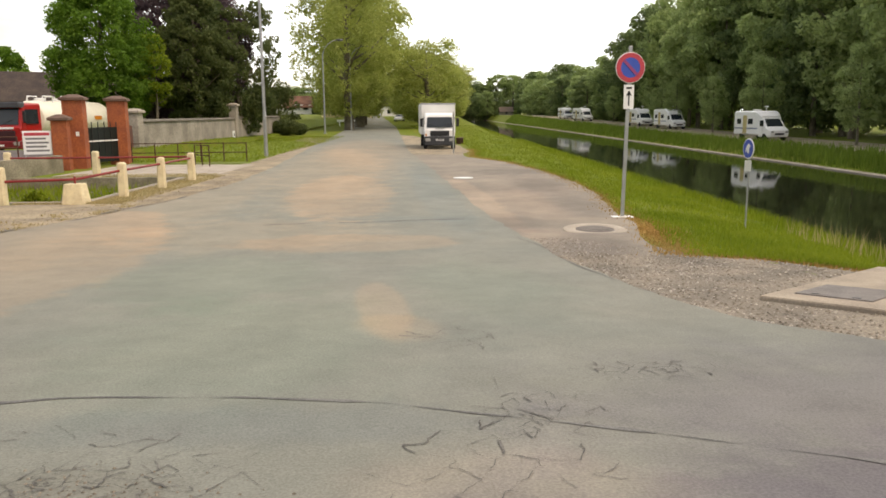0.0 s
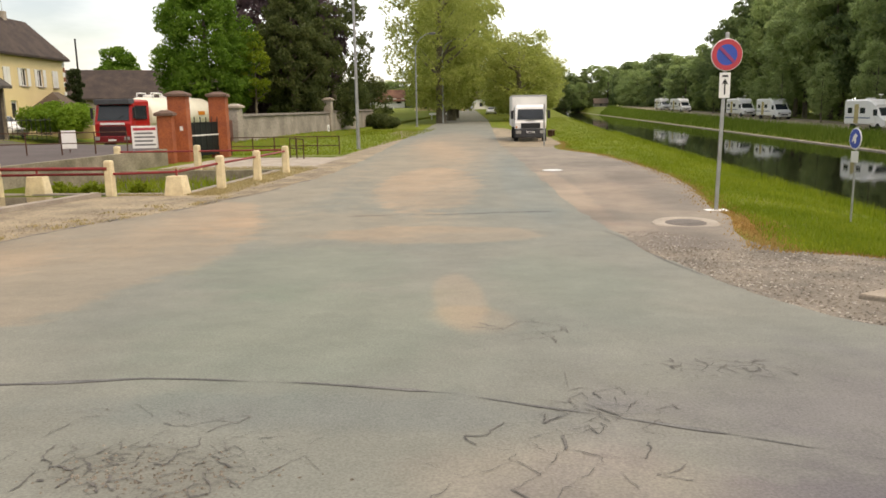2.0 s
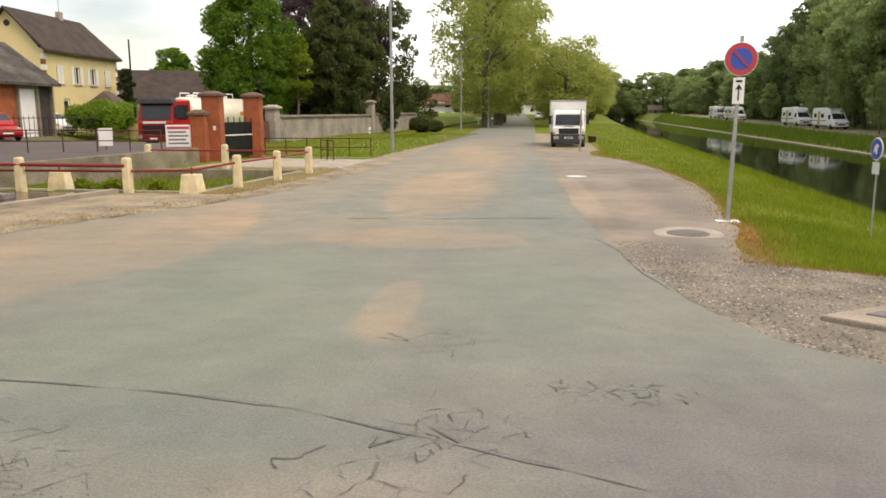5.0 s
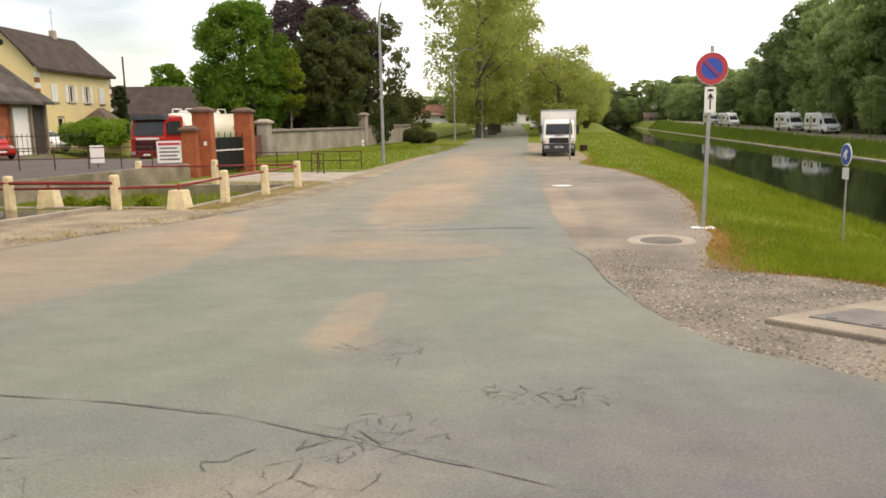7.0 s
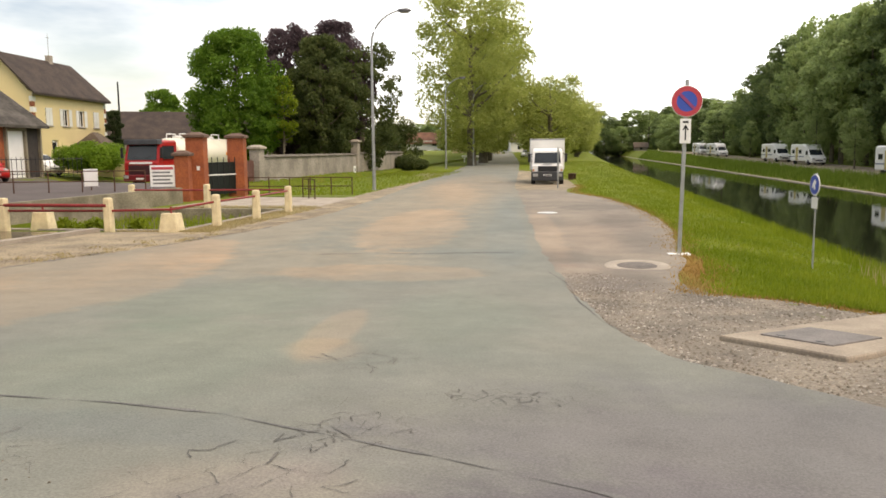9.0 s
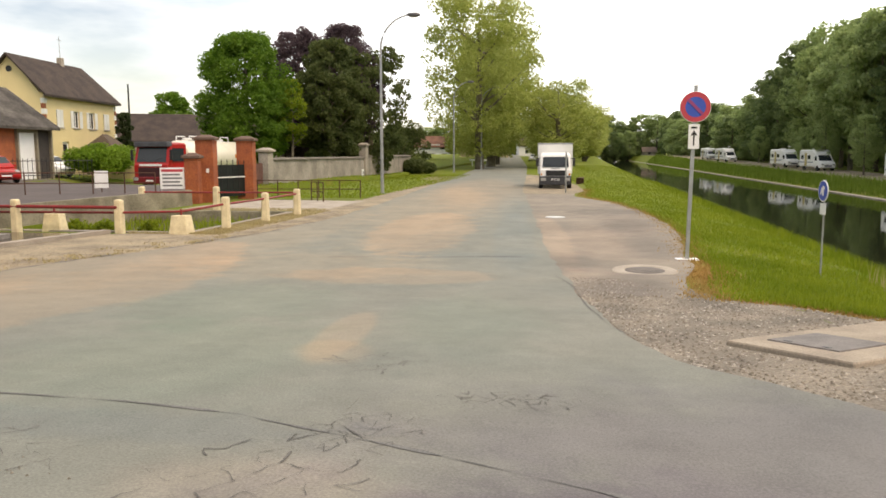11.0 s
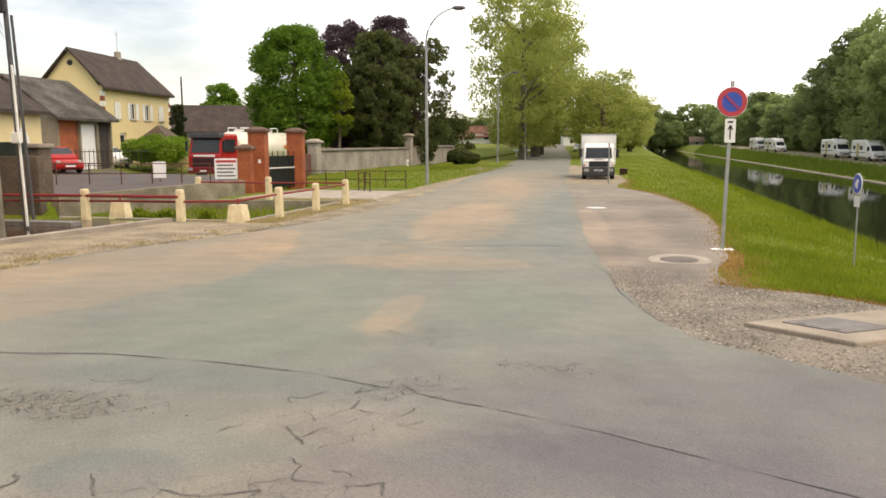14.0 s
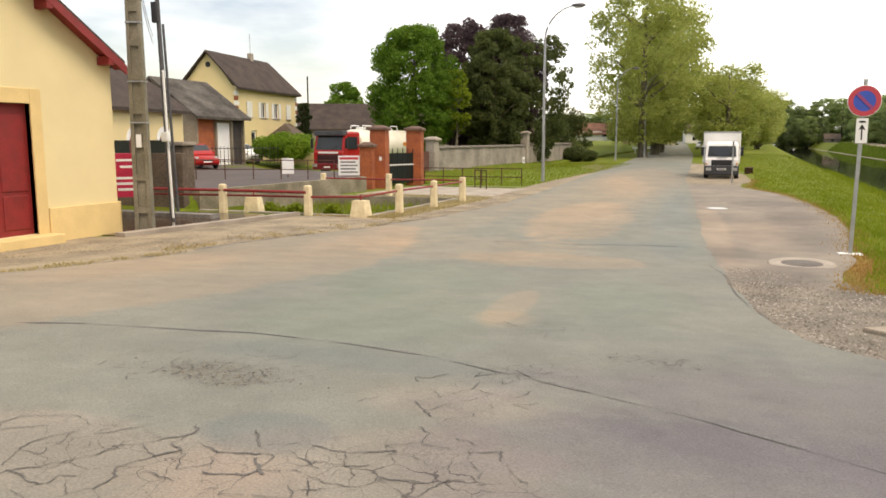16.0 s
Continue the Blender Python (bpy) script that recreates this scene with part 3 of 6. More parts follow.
# parking apron between the road and the canal bank
solo("apron", strip([(x - 0.7, y) for x, y in ROAD_R[5:]], [(0.73, 8.14), (1.49, 11.52), (2.22, 15.82), (2.35, 18.5), (2.75, 22), (2.75, 26), (2.4, 31), (1.5, 37), (-0.4, 42), (-0.2, 55), (-2.6, 70), (-5.2, 80), (-7.2, 110)], 0.018, 40, steps([(11.9, 12.8, 0.9), (12.8, 32, 0.4), (32, 80, 1.2)]), 1.0), APRON, "worn pinkish asphalt apron beside the road", "pavement", "structure")
solo("gravel_patch", strip([(2.04, 4.81), (0.84, 6.42), (0.33, 8.14), (-0.05, 11.52), (0, 13.63)], [(4.01, 4.81), (4.48, 8.14), (3.9, 10.61), (2.05, 11.75), (1.54, 13.63)], 0.012, 5, steps([(4.8, 13.9, 0.2)])), GRAVEL, "loose grey gravel at the road's edge", "gravel", "structure")
solo("dirt_strip", strip([(-3.6, 44), (-4.1, 48), (-4.6, 62), (-5.6, 78)], [(-0.6, 43.9), (0.2, 48), (-0.4, 58), (-4.2, 78)], 0.026, 4, steps([(44, 78, 1.0)])), SAND, "bare sandy earth where vehicles park", "dirt", "structure")
# sandy verge on the town side, widening at the junction
solo("verge", strip([(-15.62, 3.2), (-15.62, 13.9), (-14.55, 14.0), (-13.7, 20.4), (-11.3, 21), (-10.4, 28), (-10.8, 34), (-11.8, 42), (-13.8, 58), (-14.6, 75)], [(-12.0, 3.2), (-9.6, 7.3), (-9.9, 9.7), (-10.3, 12.5), (-10.1, 14.8), (-9.4, 17.3), (-8.6, 21.5), (-8.3, 27), (-9.0, 35), (-9.8, 45), (-11.1, 61), (-12, 75)], 0.014, 14, steps([(3.2, 75, 0.45)])), SAND, "sandy gravel verge with stray stones", "gravel", "structure")
for k, (outline, m, lab) in enumerate((
        ([(-16.9, 30.2), (-10.6, 30.2), (-10.4, 36.6), (-16.7, 37.2)], PALE_CONC, "pale paved path leading to the gate"),
        ([(-11.6, 20.7), (-10.5, 20.8), (-10.2, 29.6), (-11.4, 29.8)], DRY, "dry grass strip along the bollards"),
        ([(-17.2, 37.6), (-10.9, 37.3), (-12.0, 60), (-14.2, 80), (-19.0, 80), (-19.0, 42)], LAWN, "mown lawn in front of the wall"))):
    solo("path" if k == 0 else "grass_strip" if k == 1 else "lawn", patch(outline, 0.02 + 0.002 * k, 3 + k), m, lab, "path" if k == 0 else "grass", "structure")

def ribbon(pts, w, lift, amp=0.05, seed=3, d=0.12):
    """A narrow seam along a line, of uneven width."""
    line = wander(pts, d, amp, seed)
    s = Shape()
    for i, (x, y) in enumerate(line):
        (x0, y0), (x1, y1) = line[max(0, i - 1)], line[min(len(line) - 1, i + 1)]
        k = math.hypot(x1 - x0, y1 - y0) or 1
        h = w * max(0.02, 0.35 + 1.1 * noise.noise((x * 1.7, y * 1.7, seed + 2)) + 0.5 * noise.noise((x * 14, y * 14, seed + 5)))
        s.v += [(x - (y1 - y0) / k * h, y + (x1 - x0) / k * h, ground_z(x, y) + lift), (x + (y1 - y0) / k * h, y - (x1 - x0) / k * h, ground_z(x, y) + lift)]
    s.f = [(2 * i, 2 * i + 1, 2 * i + 3, 2 * i + 2) for i in range(len(line) - 1)]
    return s


solo("road_seam", ribbon([(-6.74, 3.83), (-5.88, 4.23), (-4.13, 4.56), (-3.04, 4.58), (-2.16, 4.44), (-1.43, 4.19), (-0.57, 3.83), (0.21, 3.52), (0.77, 3.21), (2.05, 2.46)], 0.03, 0.035), TAR, "dark tar seam curving across the road", "road seam", "structure")
# the shadow line under the gravel-side lip is drawn as a dark ribbon
solo("road_edge", ribbon([(0.66, 7.55), (0.44, 8.25), (0.24, 9.5), (0.06, 11.0), (-0.1, 12.5), (-0.45, 14.2)], 0.018, 0.036, 0.10, 21, 0.04), CRACK_AND_LIP, "dark shadow and grit line along the broken asphalt lip", "road edge", "structure")
solo("road_edge", ribbon([(-10.15, 7.6), (-10.45, 9.7), (-10.85, 12.5), (-10.65, 14.8), (-9.95, 17.3), (-9.15, 21.5), (-8.85, 25.0)], 0.06, 0.036, 0.2, 22, 0.08), CRACK_AND_LIP, "dark shadow and grit line along the broken asphalt lip", "road edge", "structure")
rng = random.Random(5)


def crack_field(x0, y0, rx, ry, cell, keep, w, seed, label):
    """Crazed asphalt: the edges of uneven cells inside an ellipse, thinning out to its rim."""
    q = random.Random(seed)
    s = Shape()
    h = cell * 0.866
    nodes = {}

    def node(i, j, k):
        key = (i, j, k)
        if key not in nodes:
            cx = (i + 0.5 * (j % 2)) * cell + (0.0 if k else cell * 0.5)
            cy = j * h + (h * 0.33 if k else h * 0.67)
            nodes[key] = (x0 + cx + q.uniform(-0.36, 0.36) * cell, y0 + cy + q.uniform(-0.36, 0.36) * cell)
        return nodes[key]
    ni, nj = int(rx / cell) + 1, int(ry / h) + 1
    no = 0
    for j in range(-nj, nj):
        for i in range(-ni, ni):
            o = j % 2
            for a, b in ((node(i, j, 1), node(i, j, 0)), (node(i, j, 0), node(i + 1, j, 1)), (node(i, j, 0), node(i + o, j + 1, 1))):
                r = math.hypot(((a[0] + b[0]) / 2 - x0) / rx, ((a[1] + b[1]) / 2 - y0) / ry)
                if r < 1 and q.random() < keep * (1.25 - 0.75 * r):
                    no += 1
                    pts = []
                    for u in range(8):
                        x, y = a[0] + (b[0] - a[0]) * u / 7, a[1] + (b[1] - a[1]) * u / 7
                        k = 4.5 / cell
                        pts.append((x + 0.11 * cell * noise.noise((x * k, y * k, seed)), y + 0.11 * cell * noise.noise((x * k, y * k, seed + 9))))
                    line = ribbon(pts, w * q.uniform(0.45, 1.25), 0.0355 + 0.0002 * (no % 5), 0.0, seed + no, 0.012)
                    s.add(line.v, line.f)
    solo("road_crack", s, CRACK_AND_LIP, label, "crack", "structure")


crack_field(-2.75, 1.6, 1.25, 0.62, 0.26, 1.3, 0.008, 3, "wide crazed cracks in pinkish worn asphalt")
crack_field(-1.45, 2.1, 0.8, 0.6, 0.25, 1.2, 0.007, 13, "wide crazed cracks in pinkish worn asphalt")
crack_field(-1.6, 3.5, 0.62, 0.6, 0.27, 1.2, 0.006, 23, "branching cracks across the road seam")
crack_field(-1.3, 4.25, 0.42, 0.42, 0.15, 1.1, 0.0055, 33, "close cracks where the road seam has failed")
crack_field(-0.47, 5.08, 0.55, 0.22, 0.11, 0.8, 0.006, 43, "short broken cracks in grey asphalt")
crack_field(-1.7, 6.05, 0.5, 0.42, 0.26, 0.9, 0.006, 53, "branching cracks beside a worn patch")
crack_field(-3.4, 3.3, 0.55, 0.34, 0.11, 1.1, 0.0065, 63, "crumbling crazed patch of old asphalt")
crack_field(-3.7, 3.45, 1.0, 0.62, 0.19, 0.8, 0.0045, 73, "scattered cracks round a crumbling patch")
for k, pts in enumerate(([(-1.50, 4.95), (-1.48, 4.4), (-1.25, 4.15)], [(-2.17, 6.1), (-1.95, 6.05), (-1.7, 6.15)], [(-1.66, 6.45), (-1.42, 6.2), (-1.39, 5.98)], [(-0.4, 5.2), (-0.15, 5.3)])):
    solo("road_crack", ribbon(pts, 0.012, 0.0365 + 0.0006 * k, 0.07, k, 0.04), CRACK_AND_LIP, "single dark crack in the asphalt", "crack", "structure")

solo("road_seam", ribbon([(-5.9, 15.95), (-4.6, 16.35), (-3.4, 16.4), (-2.3, 16.75), (-1.3, 16.85)], 0.06, 0.036, 0.12, 9), CRACK_AND_LIP, "ragged dark crack across the road", "road seam", "structure")

# manhole in its concrete ring
hole = thing("manhole", pose(1.22, 14.99, ground_z(1.2, 15.1) + 0.018, 2, 0, 0), "round iron manhole cover in a pale concrete ring", "manhole")
part("ring", Shape().lathe([(0.62, 0), (0.62, 0.02), (0.60, 0.032), (0.40, 0.034), (0.38, 0.02)], 32), PALE_CONC, hole, smooth=True)
part("cover", Shape().lathe([(0.375, 0.0), (0.375, 0.026), (0.36, 0.03), (0.05, 0.03), (0.0, 0.036)], 32), mat("cast_iron", (0.16, 0.13, 0.11), 0.7, 0.5, 0.3, 6, 60, 0.3), hole, "worn brown iron cover", smooth=True)
# flat pale disc marking a white patch on the apron
solo("drain_cover", Shape().lathe([(0.36, 0.02), (0.36, 0.034), (0.33, 0.04), (0.0, 0.042)], 24, "z", (-0.92, 28.0, 0)), mat("pale_disc_grey", (0.55, 0.55, 0.53), 0.4, 0.3, 0.1), "pale round flat disc on the apron", "drain cover")

# concrete chamber top with an iron plate
slab = thing("chamber_slab", pose(1.42, 7.76, 0.435, -2.9, -3.2, -48), "grey-brown concrete chamber top set in the gravel", "concrete slab")
part("slab", Shape().box((0, 0, -0.5), (1.30, 3.4, 0.045), 0.015), SLABCONC, slab)
part("iron_plate", Shape().box((0.20, 0.36, 0.03), (0.95, 1.20, 0.058), 0.01), mat("rusty_plate", (0.19, 0.165, 0.15), 0.65, 0.4, 0.3, 4, 50, 0.3), slab, "dark iron access plate")
for k in (0, 1):
    part("lifting_slot", Shape().box((0.34 + 0.4 * k, 0.42, 0.05), (0.42 + 0.4 * k, 0.46, 0.062)), BLACK, slab)


# ---- signs ----
def road_sign():
    t = thing("no_parking_sign", pose(2.28, 17.2, 0.0, 0, 0, 6), "round blue and red no-parking sign on a grey post", "road sign")
    part("post", Shape().box((-0.04, -0.02, 0.02), (0.04, 0.02, 3.74), 0.008), STEEL, t, "galvanised steel post", at=pose(0, 0, 0, 0, 1.0, 0))
    part("footing", Shape().box((-0.24, -0.14, -0.05), (0.24, 0.14, 0.035), 0.02), WHITEPL, t, "pale concrete footing")
    disc = part("disc", Shape().lathe([(0.325, -0.012), (0.33, 0), (0.325, 0.012)], 40, "y", (0.055, -0.045, 3.28)), WHITE, t, "white-rimmed round sign plate", smooth=True)
    part("red_ring", Shape().lathe([(0.315, 0), (0.315, -0.006), (0.215, -0.006), (0.215, 0)], 40, "y", (0.055, -0.058, 3.28)), SIGNRED, disc)
    part("blue_field", Shape().lathe([(0.232, 0), (0.232, -0.004), (0.0, -0.004)], 40, "y", (0.055, -0.058, 3.28)), BLUE, disc)
    part("red_bar", Shape().box((-0.225, -0.004, -0.032), (0.225, 0.004, 0.032)), mat("faded_bar", (0.30, 0.055, 0.17), 0.5, 0, 0.1, 5, 60, 0.0), disc, at=pose(0.055, -0.068, 3.28, 0, 45, 0))
    plate = part("supplementary_plate", Shape().box((-0.115, -0.008, -0.26), (0.115, 0.008, 0.26), 0.006), WHITE, t, "white plate with a black arrow", at=pose(0.045, -0.035, 2.66))
    part("arrow_shaft", Shape().box((-0.013, -0.016, -0.19), (0.013, -0.008, 0.08)), BLACK, plate)
    part("arrow_head", Shape().prism([(-0.065, 0.02), (-0.04, 0.02), (0, 0.075), (0.04, 0.02), (0.065, 0.02), (0.01, 0.125), (-0.01, 0.125)], -0.016, -0.008, "y"), BLACK, plate)
    part("text_bar", Shape().box((-0.06, -0.014, 0.17), (0.06, -0.008, 0.21)), BLACK, plate)
    for z in (3.16, 3.40):
        part("clamp", Shape().box((-0.06, -0.04, z - 0.02), (0.11, 0.035, z + 0.02), 0.005), STEEL, t)


road_sign()
t = thing("small_path_sign", pose(4.86, 16.7, -0.18, 0, 0, -82), "small round blue path sign on a thin post", "road sign")
part("post", Shape().bar([(0, 0, -0.1), (0, 0, 1.95)], 0.02), STEEL, t)
disc = part("disc", Shape().lathe([(0.215, -0.008), (0.22, 0), (0.215, 0.008)], 32, "y", (0, -0.03, 1.72)), WHITE, t, smooth=True)
part("blue_field", Shape().lathe([(0.195, 0), (0.195, -0.004), (0, -0.004)], 32, "y", (0, -0.04, 1.72)), BLUE, disc)
part("pictogram", Shape().prism([(-0.10, -0.08), (-0.02, -0.03), (0.0, -0.1), (0.05, -0.09), (0.05, 0.02), (0.10, 0.06), (0.02, 0.11), (-0.06, 0.04)], -0.052, -0.046, "y"), WHITE, disc, at=pose(0, 0, 1.72))
part("supplementary_plate", Shape().box((-0.13, -0.03, 1.24), (0.13, -0.018, 1.47), 0.005), WHITEPL, t, "grey-white supplementary plate")


# ---- street lamps ----
def street_lamp(x, y, height, reach, turn):
    t = thing("street_lamp", pose(x, y, ground_z(x, y), 0, 0, turn), "tall grey street lamp with a curved arm", "street lamp", "lamps along the road")
    part("base_plate", Shape().box((-0.18, -0.18, 0), (0.18, 0.18, 0.06), 0.02), STEEL, t)
    part("pole", Shape().bar([(0, 0, 0.02), (0, 0, 1.2), (0, 0, height - 2.0)], [0.11, 0.10, 0.065], 12), STEEL, t, smooth=True)
    part("door", Shape().box((-0.05, -0.115, 0.5), (0.05, -0.095, 0.95), 0.004), STEEL, t)
    arc = [(reach * (1 - math.cos(a)), 0, height - 2.0 + 1.9 * math.sin(a)) for a in [radians(k * 10) for k in range(9)]]
    part("arm", Shape().bar(arc, [0.065 - 0.003 * k for k in range(9)], 10), STEEL, t, smooth=True)
    ex, ez = arc[-1][0], arc[-1][2]
    head = part("lamp_head", Shape().rings([[(ex + u, v * w, ez + q * w2) for v, q in ((-1, 0), (-0.7, 1), (0.7, 1), (1, 0), (0.7, -0.7), (-0.7, -0.7))] for u, w, w2 in ((-0.05, 0.07, 0.06), (0.15, 0.15, 0.11), (0.55, 0.17, 0.12), (0.75, 0.09, 0.05))]), mat("grey_lamp_housing", (0.12, 0.12, 0.13), 0.5, 0.3), t, "dark grey lamp head", smooth=True)
    part("lens", Shape().box((ex + 0.12, -0.11, ez - 0.13), (ex + 0.6, 0.11, ez - 0.075), 0.02), LAMPGLASS, head)


street_lamp(-11.5, 43.8, 10.3, 1.9, 5)
street_lamp(-14.4, 87.2, 10.3, 1.9, 5)
street_lamp(-12.5, 97, 10.3, 1.9, 5)


# ---- bollards and rails round the culvert ----
def bollard(x, y, h=0.98):
    t = thing("bollard", pose(x, y, 0.0, 0, 0, rng.uniform(-6, 6)), "cream painted concrete bollard carrying red rails", "bollard", "bollards round the culvert")
    part("shaft", Shape().rings([[(sx * w, sy * w, z) for sx, sy in ((-1, -0.7), (-0.7, -1), (0.7, -1), (1, -0.7), (1, 0.7), (0.7, 1), (-0.7, 1), (-1, 0.7))] for w, z in ((0.125, -0.1), (0.12, h * 0.5), (0.112, h - 0.1))]), POSTPAINT, t)
    part("cap", Shape().rings([[(sx * w, sy * w, z) for sx, sy in ((-1, -0.7), (-0.7, -1), (0.7, -1), (1, -0.7), (1, 0.7), (0.7, 1), (-0.7, 1), (-1, 0.7))] for w, z in ((0.112, h - 0.1), (0.111, h - 0.02), (0.10, h + 0.01), (0.06, h + 0.03))]), POSTPAINT, t)


def stone_block(x, y):
    t = thing("stone_block", pose(x, y, 0.0, 0, 0, rng.uniform(-8, 8)), "squat cream concrete block tapering to its top", "concrete block", "blocks under the rails")
    part("block", Shape().rings([[(sx * w, sy * w * 0.8, z) for sx, sy in ((-1, -0.9), (-0.9, -1), (0.9, -1), (1, -0.9), (1, 0.9), (0.9, 1), (-0.9, 1), (-1, 0.9))] for w, z in ((0.31, -0.05), (0.29, 0.1), (0.235, 0.52), (0.22, 0.55))]), POSTPAINT, t)
    part("socket", Shape().bar([(0, 0, 0.53), (0, 0, 0.74)], 0.03), DARKRED, t)


POSTS = [(-16.7, 20.35), (-13.45, 20.6), (-10.95, 22.4), (-10.75, 25.0), (-10.7, 27.9), (-18.0, 29.25), (-14.85, 29.6)]
for p in POSTS:
    bollard(*p)
for p in ((-11.55, 20.75), (-15.9, 21.0)):
    stone_block(*p)


def rail(pts, r=0.035, label="dark red painted tube rail", m=None):
    solo("rail", Shape().bar(pts, r, 8), m or DARKRED, label, "rail", "", "red rails round the culvert", smooth=True)


rail([(-22.0, 19.6, 0.82), (-16.7, 20.28, 0.80), (-13.45, 20.5, 0.78)], 0.05)
rail([(-20.0, 19.95, 0.62), (-16.7, 20.42, 0.62), (-13.45, 20.62, 0.62)])
rail([(-13.45, 20.6, 0.62), (-11.55, 20.75, 0.66), (-10.95, 22.4, 0.78), (-10.75, 25.0, 0.80), (-10.7, 27.9, 0.82)])
rail([(-18.0, 29.25, 0.78), (-14.85, 29.6, 0.76), (-11.2, 29.2, 0.80), (-10.7, 27.9, 0.82)])
# culvert walls and coping
for nm, lo, hi, m in (("culvert_wall", (-18.1, 28.86, -1.2), (-11.3, 29.12, 0.06), MOSSCONC), ("culvert_wall", (-11.5, 20.9, -1.2), (-11.25, 28.86, 0.05), CONCRETE), ("culvert_wall", (-18.1, 20.75, -1.2), (-11.25, 20.98, 0.05), CONCRETE)):
    solo(nm, Shape().box(lo, hi, 0.02), m, "stained concrete culvert wall", "wall", "structure")
solo("culvert_floor", patch([(-17.7, 21.2), (-11.7, 21.2), (-11.7, 28.6), (-17.7, 28.6)], -0.385, 18, 0.25), mat("culvert_mud", (0.12, 0.095, 0.065), 0.8, 0, 0.5, 0.9, 12, 0.6, tint=(0.055, 0.045, 0.03)), "dark rubble and mud on the culvert floor", "floor", "structure")
solo("yard_wall", Shape().prism([(-18.45, 20.9), (-18.15, 20.9), (-17.55, 32.6), (-17.85, 32.6)], -1.2, 0.72, "z"), MOSSCONC, "low stained concrete retaining wall of the yard", "wall", "structure")
solo("kerb", Shape().prism([(-15.0, 13.75), (-14.62, 13.7), (-13.62, 20.38), (-13.9, 20.45)], -0.1, 0.13, "z"), CONCRETE, "concrete kerb beside the gravel verge", "kerb", "structure")
solo("sunken_floor", patch([(-22, 13.9), (-14.9, 13.9), (-13.85, 20.35), (-22, 19.9)], 0.03, 8, 0.05), WETFLOOR, "dark stained wet concrete floor", "floor", "structure")
solo("plank_walk", Shape().box((-21.5, 18.3, 0.02), (-15.6, 18.75, 0.16), 0.01), mat("grey_planks", (0.22, 0.20, 0.18), 0.85, 0, 0.35, 3, 18, 0.3), "grey weathered plank walkway", "walkway")


# ---- trees ----
def leaf_cloud(shells, count, size, seed, droop=0.0):
    """Leaves on the shells of many clumps, as one mesh. shells: centre, radii of each clump."""
    r = np.random.RandomState(seed)
    c = np.array([s[0] for s in shells], float)
    rad = np.array([s[1] for s in shells], float)
    w = rad.prod(1) ** (2 / 3)
    pick = r.choice(len(shells), count, p=w / w.sum())
    d = r.normal(size=(count, 3))
    d /= np.linalg.norm(d, axis=1)[:, None]
    rr = r.uniform(0.35, 1.08, count) ** 0.5
    pos = c[pick] + d * rad[pick] * rr[:, None]
    a = r.normal(size=(count, 3))
    a[:, 2] -= droop
    a /= np.linalg.norm(a, axis=1)[:, None]
    b = np.cross(a, r.normal(size=(count, 3)))
    b /= np.linalg.norm(b, axis=1)[:, None]
    s = size * r.uniform(0.55, 1.35, count)[:, None]
    v = np.stack([pos - a * s, pos + b * s * 0.45, pos + a * s, pos - b * s * 0.45], 1).reshape(-1, 3)
    me = bpy.data.meshes.new("crown")
    f = np.arange(count * 4).reshape(-1, 4)
    me.from_pydata(v.tolist(), [], f.tolist())
    return me


def crown_shells(form, h0, h1, radius, n, seed, clump=0.28):
    """Clumps that fill a crown: round, cone, column or spreading."""
    r = np.random.RandomState(seed)
    out = []
    while len(out) < n:
        u = r.uniform()
        z = h0 + (h1 - h0) * u
        wide = {"round": math.sin(math.pi * min(0.97, 0.08 + 0.88 * u)) ** 0.6, "cone": (1 - u) ** 0.8 * 0.95 + 0.05, "column": math.sin(math.pi * (0.1 + 0.82 * u)) ** 0.35, "spread": math.sin(math.pi * (0.04 + 0.80 * u)) ** 0.5}[form]
        a, q = r.uniform(0, 2 * math.pi), math.sqrt(r.uniform(0.12, 1))
        k = radius * wide
        s = radius * clump * r.uniform(0.6, 1.35)
        out.append(((math.cos(a) * q * k, math.sin(a) * q * k, z), (s, s, s * r.uniform(0.6, 0.95))))
    return out


def trunk_shape(h, r, limbs, seed, reach, start=0.3):
    q = random.Random(seed)
    s = Shape()
    line = [(0.0, 0.0, -0.2)]
    for i in range(1, 6):
        line.append((line[-1][0] + q.uniform(-0.04, 0.04) * h / 5, line[-1][1] + q.uniform(-0.04, 0.04) * h / 5, h * i / 5))
    s.bar(line, [r * 1.35, r, r * 0.85, r * 0.65, r * 0.4, r * 0.12], 9)
    arms = []
    for i in range(limbs):
        k = q.uniform(start, 0.85)
        z = h * k
        base = (np.interp(z, [p[2] for p in line], [p[0] for p in line]), np.interp(z, [p[2] for p in line], [p[1] for p in line]), z)
        a, ln = q.uniform(0, 6.28), reach * q.uniform(0.5, 0.95) * (1.1 - 0.5 * k)
        p1 = (base[0] + math.cos(a) * ln * 0.5, base[1] + math.sin(a) * ln * 0.5, z + ln * 0.28)
        p2 = (base[0] + math.cos(a + 0.2) * ln, base[1] + math.sin(a + 0.2) * ln, z + ln * 0.75)
        arms.append(Shape().bar([base, p1, p2], [r * 0.38, r * 0.25, r * 0.06], 6))
    return s, arms


